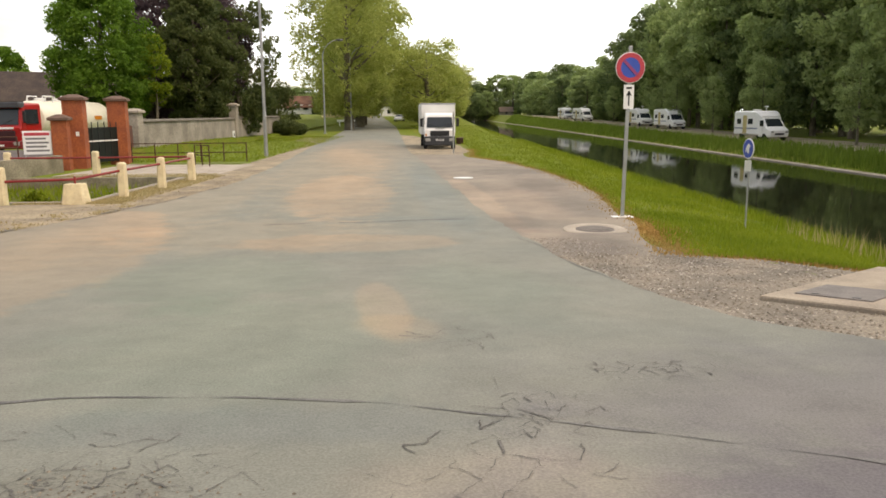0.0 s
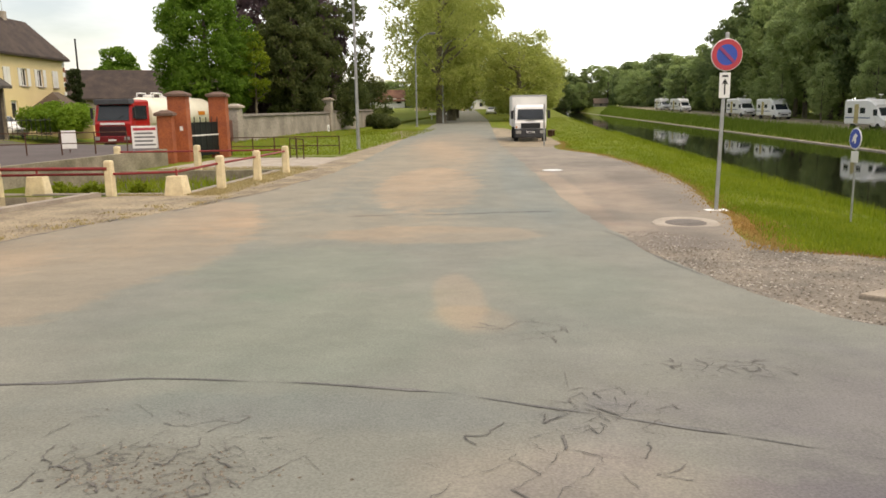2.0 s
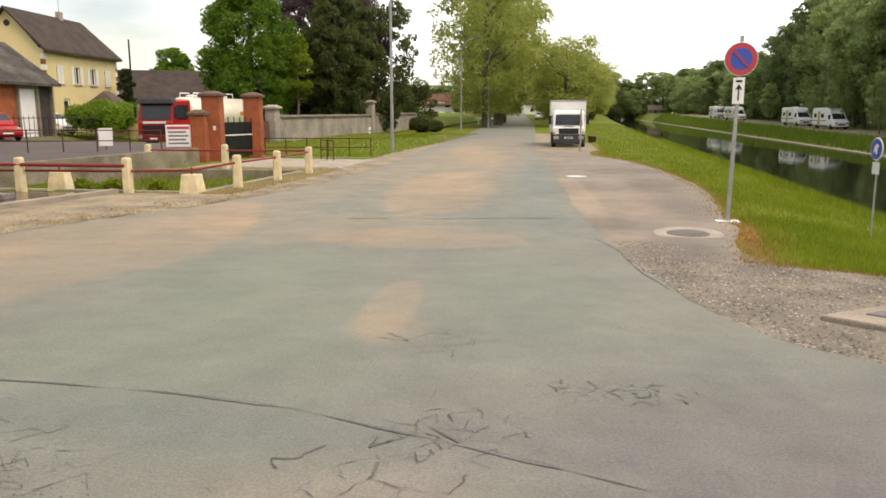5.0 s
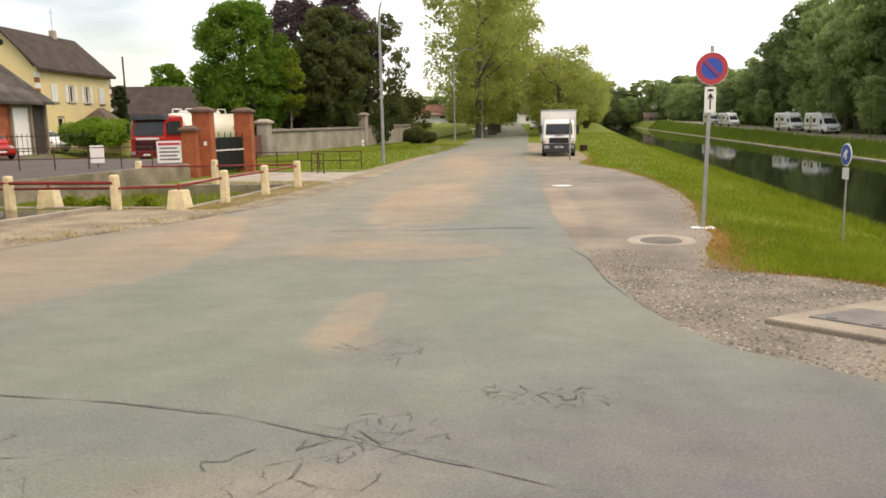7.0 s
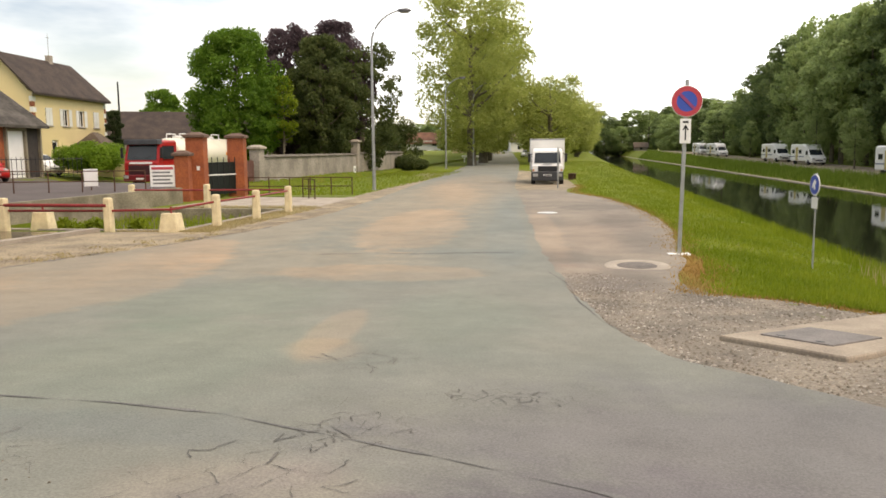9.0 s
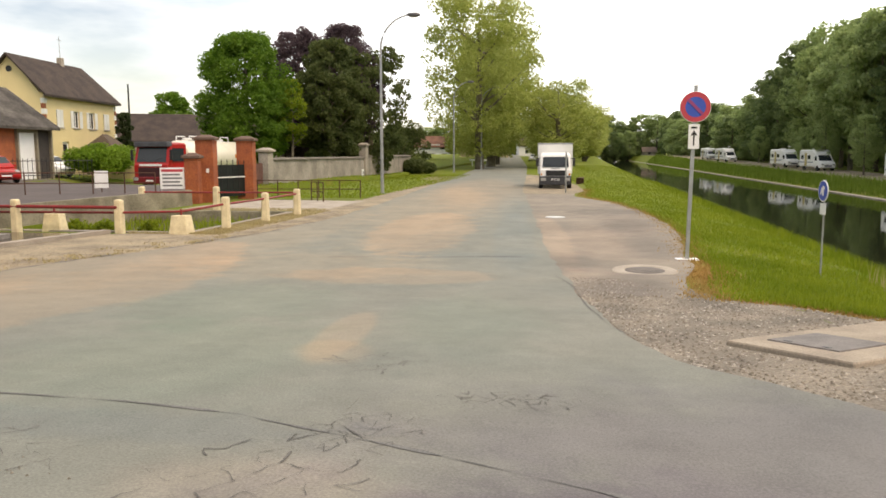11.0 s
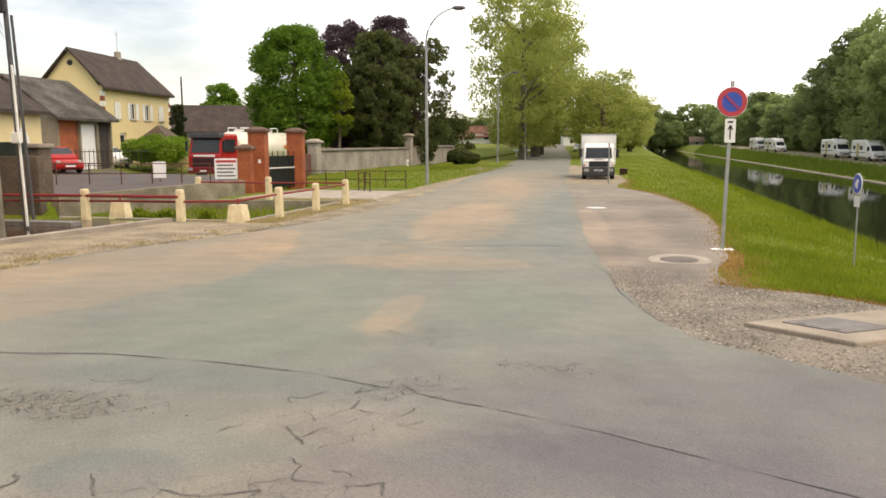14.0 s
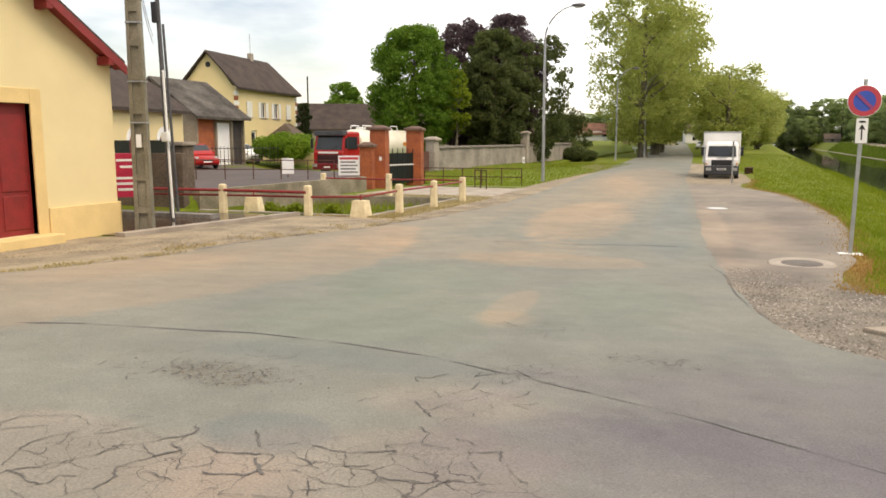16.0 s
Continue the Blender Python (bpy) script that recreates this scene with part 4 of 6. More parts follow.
def tree(name, m, label, leaves, form, h0, h1, radius, clumps, count, size, trunk_r, seed, limbs=9, clump=0.28, droop=0.0, group="", bark=None):
    t = thing(name, m, label, "tree", group)
    stem, arms = trunk_shape(h1 * 0.9, trunk_r, limbs, seed, radius)
    part("trunk", stem, bark or BARK, t, smooth=True)
    for a in arms:
        part("limb", a, bark or BARK, t, smooth=True)
    part("crown", leaf_cloud(crown_shells(form, h0, h1, radius, clumps, seed, clump), count, size, seed, droop), leaves, t)
    return t


def on_ground(x, y, rz=0, sink=0.0):
    return pose(x, y, ground_z(x, y) - sink, 0, 0, rz)


# garden trees behind the wall
tree("maple", on_ground(-26.9, 59.5), "broad round green maple tree behind the wall", L_GREEN, "round", 0.6, 11.0, 3.9, 520, 52000, 0.14, 0.3, 1, clump=0.17)
tree("copper_beech", on_ground(-26.0, 69), "tall dark purple copper beech tree", L_DARK, "round", 1.5, 13.0, 3.5, 320, 28000, 0.16, 0.32, 2, clump=0.18)
tree("copper_beech", on_ground(-22.4, 71.5), "tall dark purple copper beech tree", L_DARK, "round", 2.0, 13.6, 3.6, 320, 28000, 0.16, 0.3, 3, clump=0.18)
tree("cedar", on_ground(-21.9, 66), "dark drooping evergreen with ragged outline", L_CONIFER, "round", 0.6, 11.6, 3.3, 340, 30000, 0.15, 0.28, 4, clump=0.16, droop=0.9)
tree("cedar", on_ground(-19.7, 71), "dark drooping evergreen with ragged outline", L_CONIFER, "spread", 0.5, 11.4, 3.6, 240, 19000, 0.16, 0.25, 14, clump=0.15, droop=0.9)
tree("young_maple", on_ground(-23.3, 60), "small bright green young maple", L_YOUNG, "round", 2.6, 7.6, 1.3, 40, 2600, 0.13, 0.1, 5)
tree("garden_shrub", on_ground(-20.4, 88), "dense dark green shrub at the wall's end", L_CONIFER, "round", 0.2, 5.2, 3.0, 50, 8000, 0.15, 0.1, 6, 4)
tree("cypress", on_ground(-41.1, 64.5), "narrow dark clipped cypress beside the house", L_CYPRESS, "column", 0.1, 5.2, 0.72, 160, 14000, 0.09, 0.08, 7, 0, clump=0.28)
tree("far_garden_tree", on_ground(-63.0, 112), "rounded green tree behind the long roof", L_GREEN, "round", 1.5, 10.6, 3.3, 110, 9000, 0.3, 0.3, 8)

# plane trees along the road
tree("plane_tree", on_ground(-13.0, 99), "tall pale green plane tree with feathery crown", L_LIME, "spread", 2.2, 21.6, 7.4, 380, 36000, 0.19, 0.5, 21, 14, 0.15, 0.5, "plane trees along the road")
tree("plane_tree", on_ground(-12.9, 111), "tall pale green plane tree with feathery crown", L_LIME, "spread", 2.4, 21.0, 5.8, 240, 22000, 0.22, 0.55, 22, 16, 0.2, 0.3, "plane trees along the road")
p = tree("plane_tree", on_ground(-13.6, 124), "tall pale green plane tree with feathery crown", L_LIME, "spread", 2.2, 20.5, 6.2, 200, 16000, 0.26, 0.5, 23, 12, 0.22, 0.3, "plane trees along the road")
for y in (138, 152, 168, 188, 212):
    x = np.interp(y, [110, 170, 240], [-13.0, -20.0, -27.0])
    copy_thing(p, on_ground(x, y, y * 37 % 360))
for x, y in ((-3.4, 106), (-3.6, 121), (-4.8, 138), (-6.4, 158), (-8.0, 180), (-11, 205), (-5, 232), (0.5, 150), (1.0, 178), (1.6, 204), (2.0, 236), (2.4, 268), (3.0, 300)):
    q = copy_thing(p, on_ground(x, y, y * 61 % 360))
    q.scale = (0.8, 0.8, 0.52 + 0.04 * (y % 3))

# woods on the far side of the canal: few meshes, many trees
L_WOOD_DARK = leaf_mat("dark_wood_leaves", (0.085, 0.135, 0.055), (0.24, 0.31, 0.12))
L_WOOD_PALE = leaf_mat("pale_wood_leaves", (0.21, 0.285, 0.105), (0.43, 0.52, 0.22))
WOODS = ((L_WOOD_HAZY, "column", 1.5, 19, 3.8), (L_WOOD_PALE, "round", 2.8, 17.5, 4.8), (L_WOOD_DARK, "round", 1.0, 18.5, 4.6), (L_WOOD_HAZY, "spread", 4.0, 18.5, 4.8), (L_WOOD_DARK, "column", 3.6, 19.5, 3.8), (L_WOOD_HAZY, "round", 0.5, 17.5, 4.6))
wood = [tree("wood_tree", on_ground(34, 60 + 7 * k), "tall %s green tree of the canal wood" % ("dense dark" if w[0] is L_WOOD_DARK else "leafy pale" if w[0] is L_WOOD_PALE else "dense mid"), w[0], w[1], w[2], w[3], w[4], 150, 10500, 0.27, 0.24, 30 + k, 5, 0.20, 0.35, "trees of the canal wood") for k, w in enumerate(WOODS)]
rw = random.Random(9)
for row, x0 in enumerate((31.8, 36.8, 43.0)):
    y = 14.0 + row * 3
    while y < 330:
        x = x0 + rw.uniform(-1.2, 1.6)
        if not (row == 0 and (56 < y < 84 or rw.random() < 0.3)):
            c = copy_thing(wood[rw.randrange(6) if y < 150 else (0, 2, 5, 5)[rw.randrange(4)]], on_ground(x, y, rw.uniform(0, 360)))
            s = rw.uniform(0.86, 1.08) * (0.84 if row == 0 else 0.98)
            tall = float(np.interp(y, [120, 150, 168, 230, 330], [1.15, 1.10, 0.72, 0.74, 0.88]))
            c.scale = (s * 1.15, s * 1.15, s * tall * rw.uniform(0.88, 1.06))
        y += rw.uniform(4.6, 7.0) * (1 + y / 260)
for x, y, s in ((28.0, 84, 0.34), (28.6, 99, 0.36), (27.6, 104, 0.3), (29.0, 74, 0.42), (28.0, 55, 0.40), (29.0, 136, 0.35)):
    c = copy_thing(wood[1], on_ground(x, y, x * 77 % 360))
    c.scale = (s * 0.9, s * 0.9, s)
for k, x in enumerate((4.5, 8.5, 12.0, 15.5, 19.0, 22.5)):
    c = copy_thing(wood[(5, 0, 2)[k % 3]], pose(x, 322 + 5 * (k % 2), rise(300) - 1.0, 0, 0, 60 * k))
    c.scale = (0.8, 0.8, 0.55)
# distant belt of trees that closes the view
for k in range(92):
    x = -150 + (k % 46) * 7.5 + (3.7 if k > 45 else 0)
    c = copy_thing(wood[(5, 0, 5, 2)[k % 4]], on_ground(x + rw.uniform(-3, 3), 335 + (14 if k > 45 else 0) + rw.uniform(-25, 30) - (50 if x < -20 else 0), k * 53 % 360))
    c.scale = (1.7, 1.7, rw.uniform(0.8, 1.1) * (0.5 if x < -20 else 1))


# ---- houses ----
def wall_shape(w, h, openings, thick=0.3):
    """A wall in the xz plane, its face at y = 0, with openings (x0, z0, x1, z1) that go through."""
    xs = sorted({0.0, w, *[o[0] for o in openings], *[o[2] for o in openings]})
    zs = sorted({0.0, h, *[o[1] for o in openings], *[o[3] for o in openings]})
    s = Shape()
    s.weld = True
    for x0, x1 in zip(xs, xs[1:]):
        for z0, z1 in zip(zs, zs[1:]):
            mx, mz = (x0 + x1) / 2, (z0 + z1) / 2
            if not any(o[0] < mx < o[2] and o[1] < mz < o[3] for o in openings):
                s.box((x0, 0, z0), (x1, thick, z1))
    return s


def window_part(parent, x0, z0, x1, z1, shutters=True, closed=False, y=0.0):
    w = part("window", Shape().box((x0, y + 0.14, z0), (x1, y + 0.17, z1)), GLASS, parent, "window with pale wooden shutters")
    fr = Shape()
    for a, b in (((x0, z0), (x1, z0 + 0.07)), ((x0, z1 - 0.07), (x1, z1)), ((x0, z0), (x0 + 0.07, z1)), ((x1 - 0.07, z0), (x1, z1)), (((x0 + x1) / 2 - 0.04, z0), ((x0 + x1) / 2 + 0.04, z1))):
        fr.box((a[0], y + 0.09, a[1]), (b[0], y + 0.135, b[1]))
    part("frame", fr, WHITE, w)
    part("sill", Shape().box((x0 - 0.1, y - 0.08, z0 - 0.1), (x1 + 0.1, y + 0.1, z0), 0.01), PALE_CONC, w)
    if shutters:
        half = (x1 - x0) / 2
        for k in (0, 1):
            a = (x0 + k * half) if closed else (x0 - half + k * 3 * half)
            s = Shape().box((a + 0.01, y - 0.06, z0), (a + half - 0.01, y - 0.012, z1), 0.008)
            for q in range(3):
                s.box((a + 0.05, y - 0.075, z0 + 0.25 + q * 0.5), (a + half - 0.05, y - 0.062, z0 + 0.33 + q * 0.5))
            part("shutter", s, WHITEPL, w)


def house_main():
    """Cream two-storey house; its long front looks towards the road."""
    K = (-41.3, 54.2)
    z0 = ground_z(-41.6, 54.3) - 0.3
    # local x runs along the front, local y into the house
    t = thing("cream_house", pose(K[0], K[1], z0, 0, 0, 97.5), "two-storey cream rendered house with dark tiled roof", "house")
    W, Dp, E, R = 11.9, 5.2, 6.45, 9.5
    opens = [(1.7 + 2.6 * k, 3.85, 2.65 + 2.6 * k, 5.25) for k in range(4)] + [(2.4, 0.4, 3.4, 2.7), (9.6, 1.2, 10.6, 2.5)]
    part("front_wall", wall_shape(W, E, opens), CREAM, t)
    gable = Shape().prism([(0.3, 0), (Dp, 0), (Dp, E), (Dp / 2, R - 0.1), (0.3, E)], 0, 0.3, "x")
    part("gable_wall", gable, CREAM, t)
    part("gable_wall", Shape().box((W - 0.3, 0.3, 0), (W, Dp, E)), CREAM, t)
    part("back_wall", Shape().box((0.3, Dp - 0.3, 0), (W - 0.3, Dp, E)), CREAM, t)
    ov = 0.4
    roof = Shape()
    hip = W - 0.8
    top = [(-ov, -ov, E - 0.12), (W + ov, -ov, E - 0.12), (W + ov, Dp + ov, E - 0.12), (-ov, Dp + ov, E - 0.12), (-ov, Dp / 2, R), (hip, Dp / 2, R)]
    low = [(x, y, z - 0.18) for x, y, z in top]
    roof.add(top + low, [(0, 1, 5, 4), (1, 2, 5), (2, 3, 4, 5), (6, 10, 11, 7), (7, 11, 8), (8, 11, 10, 9), (0, 6, 7, 1), (1, 7, 8, 2), (2, 8, 9, 3), (3, 9, 10, 4), (4, 10, 6, 0)])
    rf = part("roof", roof, ROOF, t, "dark grey-brown tiled roof")
    part("chimney", Shape().box((7.3, Dp / 2 - 0.22, R - 0.3), (7.8, Dp / 2 + 0.22, R + 0.5), 0.03), PALE_CONC, rf)
    part("aerial", Shape().bar([(7.55, Dp / 2, R + 0.4), (7.55, Dp / 2, R + 2.3)], 0.025).bar([(7.25, Dp / 2, R + 2.0), (7.85, Dp / 2, R + 2.0)], 0.02), STEEL, rf)
    part("cornice", Shape().box((-0.05, -0.14, E - 0.34), (W + 0.05, -0.004, E - 0.16), 0.02), PALE_CONC, t)
    for k, o in enumerate(opens[:4]):
        window_part(t, *o, closed=k in (0, 3))
    window_part(t, *opens[5], shutters=False)
    door = part("door", Shape().box((2.42, 0.12, 0.4), (3.38, 0.17, 2.7)), WHITE, t, "white glazed front door")
    part("pane", Shape().box((2.6, 0.10, 1.4), (3.2, 0.118, 2.5)), GLASS, door)
    for c, cx in (("a", 0.0), ("b", W)):
        for k in range(14):
            wq = 0.42 if k % 2 else 0.28
            x0 = cx - 0.03 if c == "a" else cx - wq
            part("quoin", Shape().box((x0, -0.03, 0.2 + k * 0.42), (x0 + wq + 0.03, 0.25, 0.2 + k * 0.42 + 0.38), 0.015), WHITEPL if k % 2 else BROWNBRICK, t)
    part("vent", Shape().lathe([(0.24, -0.02), (0.24, 0.02), (0.0, 0.02)], 16, "x", (-0.02, Dp / 2, R - 1.2)), BLACK, t)
    # porch in front of the house
    porch = part("porch", Shape().box((5.6, -2.6, 0.2), (8.0, -0.02, 2.15)), CREAM, t, "lean-to porch with brown tiled roof")
    proof = Shape()
    a = [(5.3, -2.9, 2.15), (8.3, -2.9, 2.15), (8.3, -0.02, 2.15), (5.3, -0.02, 2.15), (6.3, -1.4, 3.4), (7.3, -1.4, 3.4)]
    proof.add(a, [(0, 1, 5, 4), (1, 2, 5), (2, 3, 4, 5), (3, 0, 4), (3, 2, 1, 0)])
    part("porch_roof", proof, BROWNROOF, porch)


house_main()


def shed(name, m, label, W, Dp, E, R, walls, roof_m, bays=()):
    """A plain gabled building; its ridge runs along local x, its front is at local y = 0."""
    t = thing(name, m, label, "house")
    op = [b[:4] for b in bays]
    part("front_wall", wall_shape(W, E, op), walls, t)
    for x in (0.0, W - 0.3):
        part("gable_wall", Shape().prism([(0.3, 0), (Dp, 0), (Dp, E), (Dp / 2, R - 0.1), (0.3, E)], x, x + 0.3, "x"), walls, t)
    part("back_wall", Shape().box((0.3, Dp - 0.3, 0), (W - 0.3, Dp, E)), walls, t)
    s = Shape()
    o = 0.35
    prof = [(-o, E - 0.15), (Dp / 2, R), (Dp + o, E - 0.15), (Dp + o, E - 0.32), (Dp / 2, R - 0.17), (-o, E - 0.32)]
    s.prism(prof, -o, W + o, "x")
    part("roof", s, roof_m, t)
    for x0, z0, x1, z1, mm, nm in bays:
        part(nm, Shape().box((x0 + 0.01, 0.18, z0), (x1 - 0.01, 0.24, z1), 0.0), mm, t)
    return t


# open-fronted barn, cottage and a long roof behind the yard
# a dark panel fills one bay, with the shade inside put into its colour
shed("barn", pose(-33.6, 39.6, ground_z(-33, 40) - 0.1, 0, 0, 93), "old barn with a sagging slate roof and brick bays", 5.5, 6.6, 3.5, 6.0, mat("beige_rubble", (0.29, 0.25, 0.18), 0.92, 0, 0.3, 0.9, 10, 0.4), mat("mossy_slates", (0.135, 0.122, 0.105), 0.9, 0, 0.4, 0.7, 7, 0.6, tint=(0.06, 0.053, 0.047), dist=0.03, spec=0.12), ((2.25, 0.1, 3.9, 3.0, WHITE, "sliding_door"), (4.05, 0.1, 5.35, 3.2, mat("shadowed_bay_panel", (0.06, 0.05, 0.045), 0.9), "bay"), (0.15, 0.1, 2.1, 3.2, BRICK, "bay")))
c = shed("cottage", pose(-27.6, 24.4, 0.35, 0, 0, 100), "low cream cottage with a dark tiled roof", 8.8, 6.5, 3.9, 6.2, CREAM, ROOF, ((1.0, 0.2, 2.2, 2.1, DARKRED, "door"), (3.8, 0.9, 4.8, 2.3, DARKRED, "arched_window"), (6.4, 0.9, 7.4, 2.3, DARKRED, "arched_window"), (1.2, 2.6, 2.0, 3.6, GLASS, "upper_window")))
for x0 in (3.8, 6.4):
    arch = Shape()
    for k in range(9):
        a0, a1 = radians(180 - 20 * k), radians(180 - 20 * (k + 1))
        arch.prism([(x0 + 0.5 + 0.52 * math.cos(a0), 2.15 + 0.5 * math.sin(a0)), (x0 + 0.5 + 0.52 * math.cos(a1), 2.15 + 0.5 * math.sin(a1)), (x0 + 0.5 + 0.76 * math.cos(a1), 2.15 + 0.74 * math.sin(a1)), (x0 + 0.5 + 0.76 * math.cos(a0), 2.15 + 0.74 * math.sin(a0))], -0.05, -0.004, "y")
    part("arch", arch, WHITE, c, "white moulded arch over the window")
    part("sill", Shape().box((x0 - 0.1, -0.1, 0.78), (x0 + 1.1, -0.004, 0.88), 0.01), PALE_CONC, c)
for x0 in (1.05, 2.02):
    part("brick_jamb", Shape().box((x0, -0.04, 2.5), (x0 + 0.14, -0.004, 3.65)), BROWNBRICK, c)
part("glazing_bar", Shape().box((1.22, 0.12, 3.05), (1.98, 0.17, 3.12)).box((1.56, 0.12, 2.62), (1.63, 0.17, 3.58)), WHITE, c)
shed("long_house", pose(-50.5, 76, 0.6, 0, 0, 30), "long low building with a dark slate roof", 26, 9, 3.4, 6.4, WALL_STONE, ROOF)
shed("far_house", pose(-32.6, 150, rise(150) + 1.6, 0, 0, 12), "distant white house with a red tiled roof", 6.6, 5, 1.5, 3.5, WHITEPL, REDROOF, ((2, 0.8, 3, 1.8, GLASS, "window"), (5, 0.8, 6, 1.8, GLASS, "window")))
shed("far_house", pose(-30.0, 192, rise(192), 0, 0, 10), "distant cream house with a brown tiled roof", 12, 8, 2.6, 5.6, CREAM, REDROOF, ((2, 0.8, 3, 1.9, GLASS, "window"), (5, 0.8, 6, 1.9, GLASS, "window"), (8, 0.8, 9, 1.9, GLASS, "window")))
shed("far_house", pose(-18.6, 232, rise(232), 0, 0, 10), "distant pale house with a grey roof", 9, 8, 3.2, 6.0, WHITEPL, BROWNROOF, ((2, 0.8, 3, 1.9, GLASS, "window"),))
shed("lock_house", pose(23.5, 312, rise(300) - 0.5, 0, 0, 0), "distant stone house beside the canal", 5, 5, 1.8, 3.6, WALL_STONE, BROWNROOF, ((2, 0.8, 3, 1.9, GLASS, "window"),))


def yellow_building():
    """Gabled yellow building with a red door; its gable stands at x = -15.7 and faces the road."""
    t = thing("yellow_building", pose(-15.7, 6.6, 0, 0, 0, 90), "yellow rendered building with a dark red door and eaves", "house")
    W, E, R, Dp = 8.0, 4.45, 7.0, 11.0
    o = (3.7, 0.25, 5.45, 3.35)
    g = wall_shape(W, E - 0.2, [o])
    part("front_gable", g, CREAM2, t)
    part("gable_top", Shape().prism([(0, E - 0.2), (W, E - 0.2), (W, E), (W / 2, R), (0, E)], 0.0, 0.3, "y"), CREAM2, t)
    for x in (0, W - 0.3):
        part("side_wall", Shape().box((x, 0.3, 0), (x + 0.3, Dp, E)), CREAM2, t)
    part("back_wall", Shape().box((0.3, Dp - 0.3, 0), (W - 0.3, Dp, E)), CREAM2, t)
    part("plinth", Shape().box((o[2] + 0.32, -0.07, -0.1), (W + 0.06, -0.004, 0.86), 0.02), SURROUND, t, "ochre plinth")
    part("plinth", Shape().box((W + 0.004, -0.07, -0.1), (W + 0.07, Dp, 0.86), 0.02), SURROUND, t, "ochre plinth")
    part("plinth", Shape().box((-0.06, -0.07, -0.1), (o[0] - 0.32, -0.004, 0.86), 0.02), SURROUND, t, "ochre plinth")
    fr = Shape().box((o[0] - 0.3, -0.045, 0), (o[0], 0.2, o[3] + 0.35), 0.01).box((o[2], -0.045, 0), (o[2] + 0.3, 0.2, o[3] + 0.35), 0.01).box((o[0], -0.045, o[3]), (o[2], 0.2, o[3] + 0.35), 0.01)
    part("door_surround", fr, SURROUND, t, "ochre moulded door surround")
    door = part("door", Shape().box((o[0] + 0.002, 0.14, o[1]), (o[2] - 0.002, 0.19, o[3])), DARKRED, t, "dark red panelled door")
    for k in range(2):
        for z0, z1 in ((0.4, 1.2), (1.3, 3.1)):
            part("panel", Shape().box((o[0] + 0.1 + 0.87 * k, 0.115, z0), (o[0] + 0.78 + 0.87 * k, 0.14, z1), 0.01), DARKRED, door)
    part("doorstep", Shape().box((o[0] - 0.4, -0.45, 0), (o[2] + 0.4, 0.14, 0.24), 0.02), SURROUND, t)
    sl = (R - E) / (W / 2)
    ov = 0.16
    for sgn in (0, 1):
        xe = W + ov if sgn else -ov
        xm = W / 2
        ze = E - ov * sl
        prof = [(xe, ze + 0.06), (xm, R + 0.06), (xm, R + 0.22), (xe, ze + 0.22)]
        part("roof", Shape().prism(prof, -0.38, Dp + 0.3, "y"), ROOF, t)
        part("barge_board", Shape().prism([(xe, ze - 0.13), (xm, R - 0.13), (xm, R + 0.1), (xe, ze + 0.1)], -0.44, -0.385, "y"), DARKRED, t, "dark red barge board")
        part("soffit", Shape().prism([(xe, ze + 0.0), (xm, R + 0.0), (xm, R + 0.055), (xe, ze + 0.055)], -0.38, -0.01, "y"), DARKRED, t)
        for q in (0.12, 0.55):
            px, pz = xe + (xm - xe) * q, ze + (R - ze) * q
            part("purlin_end", Shape().box((px - 0.09, -0.43, pz - 0.24), (px + 0.09, -0.004, pz - 0.02), 0.01), DARKRED, t)


yellow_building()


# ---- poles beside the yellow building ----
def concrete_pole():
    t = thing("utility_pole", pose(-15.35, 15.2, 0, 0, 0, 24), "tall weathered concrete utility pole with step holes", "utility pole")
    H = 9.5
    w0, w1 = 0.24, 0.15
    for sx in (-1, 1):
        part("flange", Shape().rings([[(sx * w, a, z) for w, a in ((w0 * k, -0.13 * k), (w0 * k * 0.55, -0.13 * k), (w0 * k * 0.55, 0.13 * k), (w0 * k, 0.13 * k))] for z, k in ((-0.1, 1.0), (H, 0.66))]), POLECONC, t)
    part("web", Shape().rings([[(-w, -0.05, z), (w, -0.05, z), (w, 0.05, z), (-w, 0.05, z)] for z, w in ((-0.1, w0 * 0.56), (H, w1 * 0.56))]), POLECONC, t)
    for k in range(10):
        z = 0.5 + k * 0.9
        f = 1 - 0.34 * z / H
        part("rung", Shape().box((-w0 * 0.98 * f, -0.128 * f, z), (w0 * 0.98 * f, 0.128 * f, z + 0.16)), POLECONC, t)
    for z in (2.95, 4.05, 5.6):
        f = 1 - 0.34 * z / H + 0.02
        part("steel_band", Shape().box((-w0 * f - 0.01, -0.14 * f - 0.01, z), (w0 * f + 0.01, 0.14 * f + 0.01, z + 0.035)), STEEL, t)
    part("plate", Shape().box((-0.07, -0.165, 2.3), (0.07, -0.14, 2.65), 0.005), WHITEPL, t, "small pale label plate")


concrete_pole()
t = thing("slim_pole", pose(-16.5, 17.6, 0, 0, -1.5, 0), "slim dark pole with a white cable duct", "utility pole")
part("pole", Shape().bar([(0, 0, -0.1), (0, 0, 8.5)], [0.085, 0.06], 10), mat("grey_pole", (0.10, 0.10, 0.105), 0.6, 0.3), t, smooth=True)
part("cable_duct", Shape().box((0.06, -0.10, 0.1), (0.13, -0.05, 4.6), 0.01), WHITE, t)
part("meter_box", Shape().box((-0.02, -0.24, 2.45), (0.24, -0.09, 2.75), 0.02), WHITEPL, t)
part("junction_box", Shape().box((-0.1, -0.2, 6.0), (0.1, -0.08, 6.6), 0.02), BLACK, t)
t = thing("thin_pole", pose(-17.4, 18.9, 0), "thin leaning dark pole", "utility pole")
